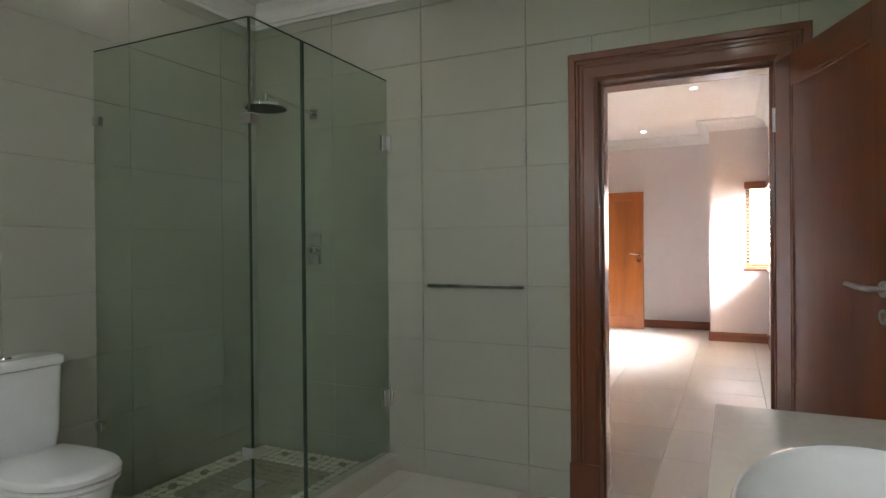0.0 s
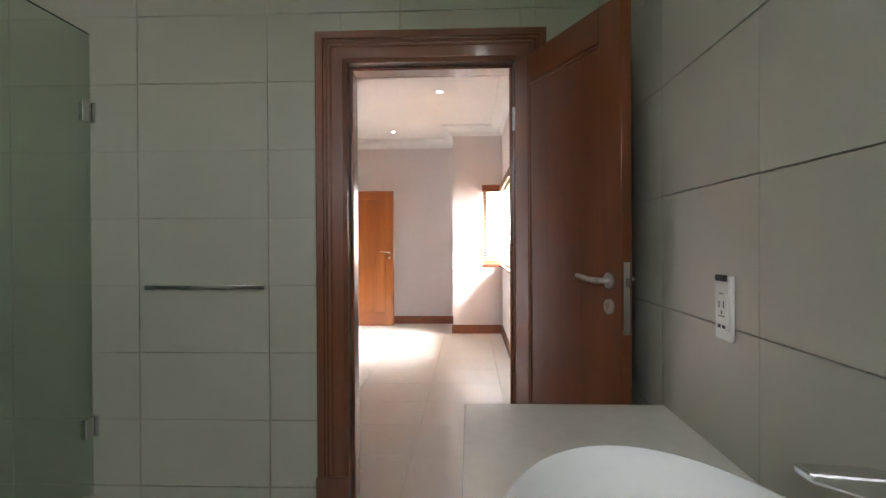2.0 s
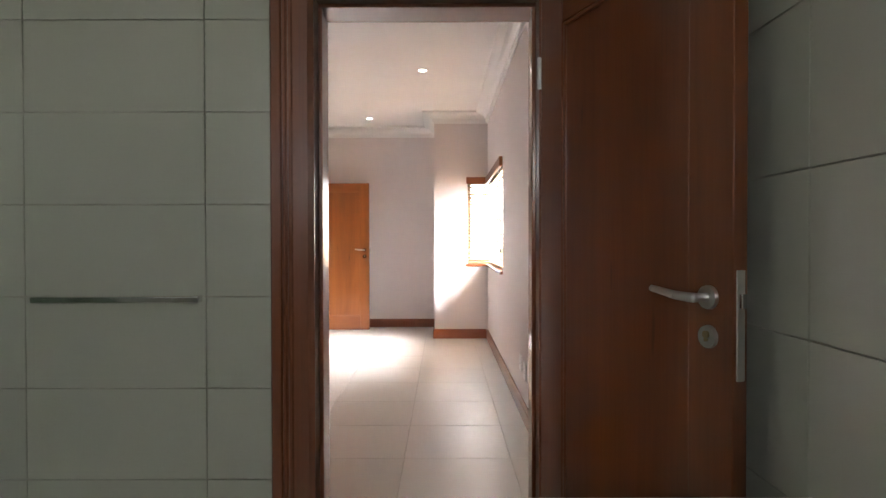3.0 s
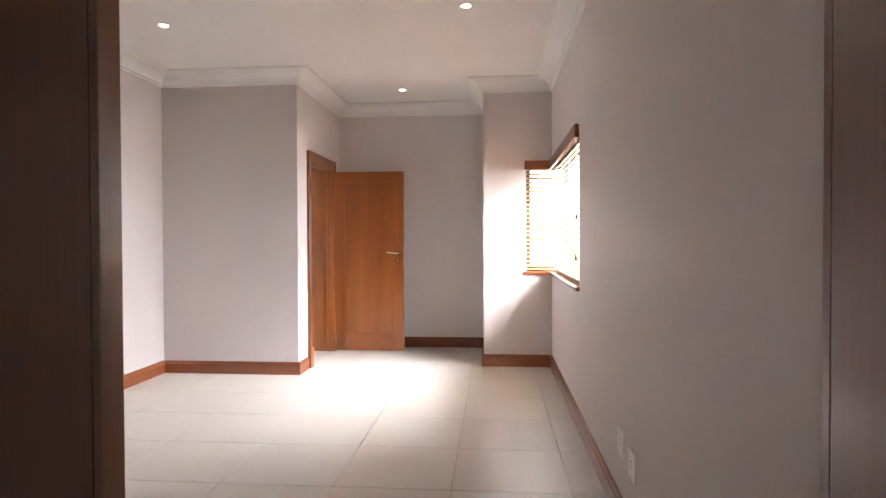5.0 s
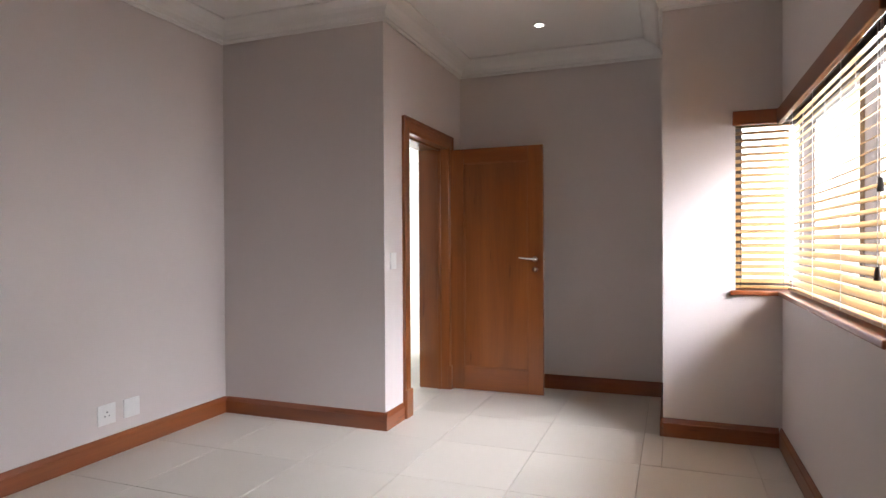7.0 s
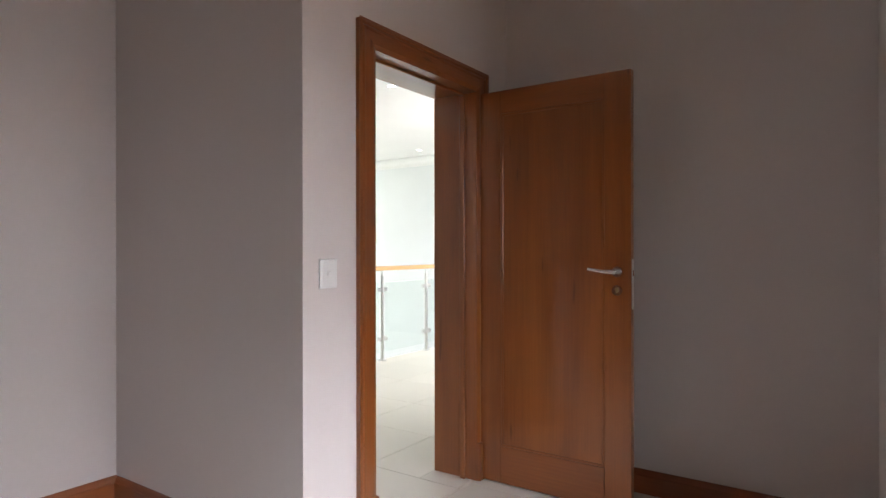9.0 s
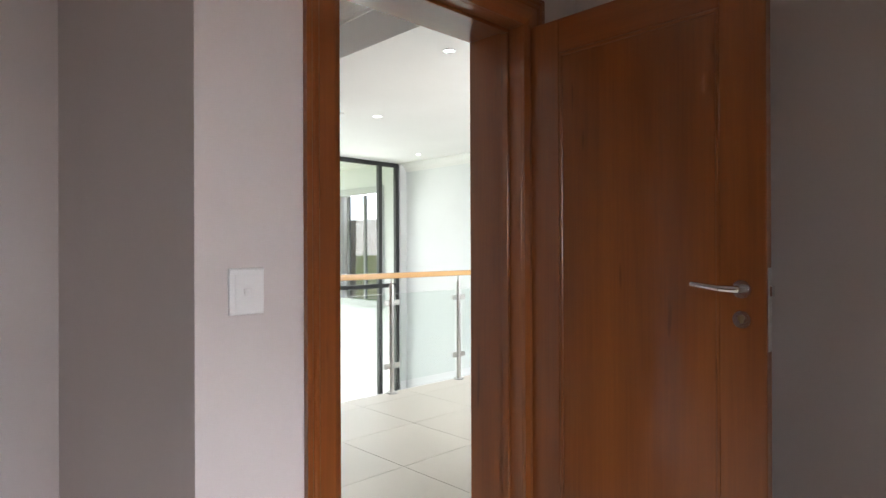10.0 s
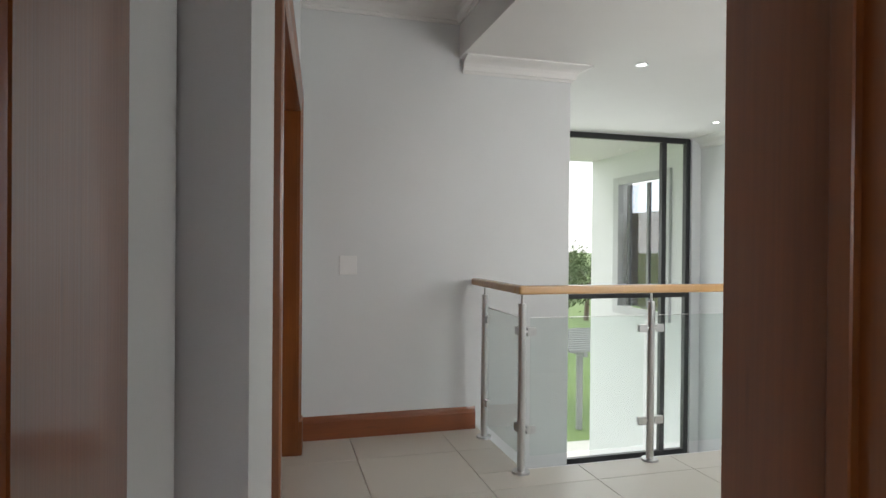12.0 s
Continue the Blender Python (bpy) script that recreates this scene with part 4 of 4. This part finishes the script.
def post(x, y, sides):
    bm = rod((x, y, 0.012), (x, y, 0.93), 0.0215, sides=24)
    p = part("post", bm, STEEL, bal, "round brushed steel post", True)
    part("foot", rod((x, y, 0), (x, y, 0.012), 0.05, 0.048, 28), STEEL, p, "", True)
    part("pin", rod((x, y, 0.925), (x, y, 0.985), 0.007), STEEL, p, "", True)
    for dx, dy in sides:
        for z in (0.235, 0.775):
            bm = rod((x + dx * 0.018, y + dy * 0.018, z), (x + dx * 0.035, y + dy * 0.035, z), 0.009)
            cx, cy = x + dx * 0.055, y + dy * 0.055
            box(bm, cx - (0.026 if dx else 0.011), cx + (0.026 if dx else 0.011), cy - (0.026 if dy else 0.011), cy + (0.026 if dy else 0.011), z - 0.022, z + 0.022)
            part("glass_clamp", bm, STEEL, p)


ys = [PY0 + 0.812 * k for k in range(5)]
post(-5.06, PY0 + 0.005, [(1, 0)])
post(PX, ys[0], [(-1, 0), (0, 1)])
for k in range(1, 5):
    post(PX, ys[k], [(0, -1)] + ([(0, 1)] if k < 4 else []))
for b in [(PX - 0.005, PX + 0.005, ys[k] + 0.05, ys[k + 1] - 0.05, 0.09, 0.85) for k in range(4)] + [(-5.0, PX - 0.05, PY0, PY0 + 0.01, 0.09, 0.85)]:
    g = no_shadow(part("glass_panel", cube(*b, 0.0015, 1), RAIL_GLASS, bal, "clear glass panel"))
    part("polished_edge", cube(b[0] + 0.001, b[1] - 0.001, b[2] + 0.001, b[3] - 0.001, 0.85, 0.8525), STEEL, g)
bm = cube(PX - 0.032, PX + 0.032, PY0 - 0.032, HY1, 0.982, 1.03, 0.012, 3)
part("handrail", bm, RAIL_Y, bal, "honey-coloured wooden handrail")
part("handrail", cube(HX0 + 0.02, PX - 0.033, PY0 - 0.03, PY0 + 0.03, 0.983, 1.029, 0.012, 3), RAIL_X, bal, "honey-coloured wooden handrail")
solid("trim_void_edge", cube(-4.478, -4.468, 9.86, HY1, -0.25, 0.0, 0.001, 1), WHITE, "white edge of the floor at the void", "trim")

sw = thing("window_2", "tall black-framed stair window with clear panes", "window", kind="structure")
WX, Z0, Z1 = -7.4, -1.16, 2.52
for b in ((10.54, 10.6, Z0, Z1), (12.8, 12.86, Z0 + 0.06, Z1 - 0.06), (13.12, 13.18, Z0, Z1)):
    part("mullion", cube(WX - 0.03, WX + 0.03, b[0], b[1], b[2], b[3], 0.003), BLACK, sw)
for z in (Z0, 0.67, Z1 - 0.06):
    part("transom", cube(WX - 0.028, WX + 0.028, 10.6, 13.12, z, z + 0.06, 0.003), BLACK, sw)
for y0, y1 in ((10.6, 12.8), (12.86, 13.12)):
    for z0, z1 in ((Z0 + 0.06, 0.67), (0.73, Z1 - 0.06)):
        no_shadow(part("pane", cube(WX - 0.003, WX + 0.003, y0, y1, z0, z1), PANE, sw))
wall("wall_stair_window_side", [(-7.46, -7.34, 13.18, HY1, -2.9, 2.99)], HALL_PAINT, "white painted strip beside the stair window")

ow = wall("wall_wing", [(-9.95, -9.2, 13.35, 13.6, -3, 2.62), (-8.0, -7.46, 13.35, 13.6, -3, 2.62), (-9.2, -8.0, 13.35, 13.6, -3, 0.35), (-9.2, -8.0, 13.35, 13.6, 2.2, 2.62)], HALL_PAINT, "white outside wall of the next wing")
solid("ceiling_eaves", cube(-10.0, -7.43, 10.0, 13.7, 2.6, 2.75), WHITE, "white soffit outside the stair window", "soffit")
w3 = thing("window_3", "window of the next wing with a grey surround and a brown reflection sheet", "window", kind="structure")
for b in ((-9.26, -9.12, 0.29, 2.26), (-8.08, -7.94, 0.29, 2.26)):
    part("surround", cube(b[0], b[1], 13.31, 13.4, b[2], b[3], 0.006), PALE_GREY, w3, "grey rendered surround")
for z in ((0.29, 0.4), (2.15, 2.26)):
    part("surround", cube(-9.12, -8.08, 13.31, 13.4, z[0], z[1], 0.006), PALE_GREY, w3, "grey rendered surround")
for x in (-9.1, -8.62, -8.14):
    part("window_frame", cube(x - 0.025, x + 0.025, 13.46, 13.51, 0.4, 2.15, 0.004), GREY, w3)
for x0, x1 in ((-9.075, -8.645), (-8.595, -8.165)):
    part("pane", cube(x0, x1, 13.48, 13.486, 0.4, 2.15), DARK_PANE, w3)
# added sheet: gives the panes the brown of their reflection
solid("reed_blind", cube(-9.15, -8.05, 13.56, 13.58, 0.4, 1.75, 0.002), REFLECTED_BROWN, "added brown sheet imitating the reflection in the window of the wing", "blind", kind="")
solid("wall_wing_back", cube(-9.4, -7.8, 14.6, 14.7, -3, 2.6), HALL_PAINT, "pale wall inside the next wing", "wall")

# ground outside
solid("ground", cube(-400, 400, -400, 400, -3.4, -3.05), GRASS, "green lawn reaching to the distance", "ground")
# added pale ground over the lawn, so the bedroom blinds look out on white
solid("pavement_east", cube(-4, 390, -300, 390, -3.05, -3.0), PAVING, "added pale ground that whitens the view through the bedroom blinds", "pavement")
solid("pavement", cube(-13.2, -7.46, 8, 20, -3.05, -3.0), PAVING, "pale paving beside the house", "pavement")
per = thing("pergola", "grey slatted garden pergola on the lawn", "pergola", at=(-15.5, 16.6, -3.05))
for x in (-1.4, 1.4):
    for y in (-1.2, 1.2):
        part("post", cube(x - 0.06, x + 0.06, y - 0.06, y + 0.06, 0, 1.75, 0.006), GREY, per)
for y in (-1.2, 1.2):
    part("beam", cube(-1.7, 1.7, y - 0.05, y + 0.05, 1.75, 1.87, 0.006), GREY, per)
for k in range(12):
    part("slat", cube(-1.65 + 0.3 * k - 0.04, -1.65 + 0.3 * k + 0.04, -1.6, 1.6, 1.87, 1.93, 0.004), GREY, per)


def tree(x, y, height, seed):
    rng = random.Random(seed)
    e = thing("tree", "green leafy garden tree beyond the lawn", "tree", "garden trees", at=(x, y, -3.05))
    bm = rod((0, 0, 0), (0.1, 0.05, height * 0.5), 0.16, 0.09, 10)
    tips = []
    for k in range(9):
        a, h = rng.uniform(0, 6.28), height * rng.uniform(0.3, 0.55)
        tip = (math.cos(a) * height * rng.uniform(0.14, 0.3), math.sin(a) * height * rng.uniform(0.14, 0.3), h + height * rng.uniform(0.15, 0.38))
        tube(bm, (0.05, 0.03, h * 0.9), tip, 0.06, 0.015, 7)
        tips.append(Vector(tip))
    part("trunk", bm, BARK, e, "", True)
    verts, faces = [], []
    for k in range(2600):
        c = rng.choice(tips) + Vector((rng.gauss(0, 0.42), rng.gauss(0, 0.42), rng.gauss(0, 0.34)))
        n = Vector((rng.gauss(0, 1), rng.gauss(0, 1), rng.gauss(0, 1))).normalized()
        u = n.orthogonal().normalized() * rng.uniform(0.07, 0.12)
        v = n.cross(u) * 0.5
        i = len(verts)
        verts += [c - u, c + v, c + u, c - v]
        faces.append((i, i + 1, i + 2, i + 3))
    me = bpy.data.meshes.new("crown")
    me.from_pydata([tuple(p) for p in verts], [], faces)
    me.materials.append(LEAF)
    ob = new("crown", me)
    ob.parent = e


for i, (x, y, h) in enumerate(((-27, 21.5, 3.7), (-24, 24.0, 3.9), (-30, 19, 4.2), (-33, 26, 4.4), (-22, 29, 4.2))):
    tree(x, y, h, 10 + i)

# ---- tiles last ----
cache = {}


def tile(parent, name, size, place, material, bevel=0.0015):
    key = (name, *[round(s, 4) for s in size], material.name)
    if key not in cache:
        sx, sy, sz = [s / 2 for s in size]
        bm = bmesh.new()
        thin = min(range(3), key=lambda i: size[i])
        # a low frustum, proud at both faces
        box(bm, -sx, sx, -sy, sy, -sz, sz)
        bevelled(bm, bevel, 1)
        cache[key] = mesh_of(name, bm, material)
    ob = new(name, cache[key])
    ob.parent = parent
    ob.location = place
    return ob


def cuts(lo, hi, start, pitch):
    k = math.floor((lo - start) / pitch)
    out = [lo]
    while start + pitch * k < hi:
        if lo + 0.012 < start + pitch * k < hi - 0.012:
            out.append(start + pitch * k)
        k += 1
    return out + [hi]


def holes_free(a0, a1, b0, b1, hole):
    """A rectangle less one hole, as rectangles."""
    h0, h1, v0, v1 = hole
    if a1 <= h0 or a0 >= h1 or b1 <= v0 or b0 >= v1:
        return [(a0, a1, b0, b1)]
    out = []
    if a0 < h0:
        out.append((a0, h0, b0, b1))
    if a1 > h1:
        out.append((h1, a1, b0, b1))
    m0, m1 = max(a0, h0), min(a1, h1)
    if b0 < v0:
        out.append((m0, m1, b0, v0))
    if b1 > v1:
        out.append((m0, m1, v1, b1))
    return [r for r in out if r[1] - r[0] > 0.01 and r[3] - r[2] > 0.01]


J = 0.0022
no_hole = (9, 9, 9, 9)
tn = bpy.data.objects["wall_bath_north"]
solid("trim_tile_bed", cube(BX0 - TW, D1[0] - 0.05, BY1 + 0.007, BY1 + TW, 0, 2.7), GROUT, "grout behind the wall tiles", "trim")
solid("trim_tile_bed.001", cube(D1[1] + 0.05, BX1 + TW, BY1 + 0.007, BY1 + TW, 0, 2.7), GROUT, "grout behind the wall tiles", "trim")
solid("trim_tile_bed.002", cube(D1[0] - 0.05, D1[1] + 0.05, BY1 + 0.007, BY1 + TW, 2.06, 2.7), GROUT, "grout behind the wall tiles", "trim")
xs, zs = cuts(BX0, BX1, -1.345, 0.5975), cuts(0, 2.7, 1.0525, 0.3035)
for x0, x1 in zip(xs, xs[1:]):
    for z0, z1 in zip(zs, zs[1:]):
        for a0, a1, b0, b1 in holes_free(x0, x1, z0, z1, (D1[0] - 0.03, D1[1] + 0.03, -1, D1[2] + 0.03)):
            tile(tn, "tile", (a1 - a0 - J, 0.009, b1 - b0 - J), ((a0 + a1) / 2, BY1 + 0.0045, (b0 + b1) / 2), WALL_TILE)
for nm, x, y0, z0, pz in (("wall_bath_west", BX0, 1.335, 1.0525, 0.3035), ("wall_bath_east", BX1, 1.375, 1.045, 0.325)):
    w = bpy.data.objects[nm]
    ya, zs = cuts(BY0, BY1, y0, 0.5975), cuts(0, 2.7, z0, pz)
    sx = x - 0.0045 - 0.003 if x < 0 else x + 0.0045 + 0.003
    for a0, a1 in zip(ya, ya[1:]):
        for b0, b1 in zip(zs, zs[1:]):
            tile(w, "tile", (0.009, a1 - a0 - J, b1 - b0 - J), (x + (0.0045 if x > 0 else -0.0045), (a0 + a1) / 2, (b0 + b1) / 2), WALL_TILE)


def floor_tiles(parent, x0, x1, y0, y1, sx, sy, pitch, holes=()):
    xa, ya = cuts(x0, x1, sx, pitch), cuts(y0, y1, sy, pitch)
    for a0, a1 in zip(xa, xa[1:]):
        for b0, b1 in zip(ya, ya[1:]):
            rects = [(a0, a1, b0, b1)]
            for h in holes:
                rects = [q for r in rects for q in holes_free(*r, h)]
            for q in rects:
                tile(parent, "floor_tile", (q[1] - q[0] - 0.003, q[3] - q[2] - 0.003, 0.01), ((q[0] + q[1]) / 2, (q[2] + q[3]) / 2, -0.005), FLOOR_TILE)


floor_tiles(bpy.data.objects["floor_bathroom"], BX0, BX1, BY0, 2.95, -0.189, 6.661, 0.606)
floor_tiles(bpy.data.objects["floor_bedroom"], RX0, RX1, 2.95, AY1, -0.189, 6.661, 0.606, [(RX0 - 1, AX0, COLY, 12), (AX1, 2, RCY, 12)])
floor_tiles(bpy.data.objects["floor_hall"], HX0, AX0, 8.2, HY1, -4.85, 8.985, 0.606, [(-9, -4.47, 9.86, 15), (HX1 + 0.0, AX0 + 0.1, 8.0, 8.335), (HX1, AX0 + 0.1, 9.13, 15)])
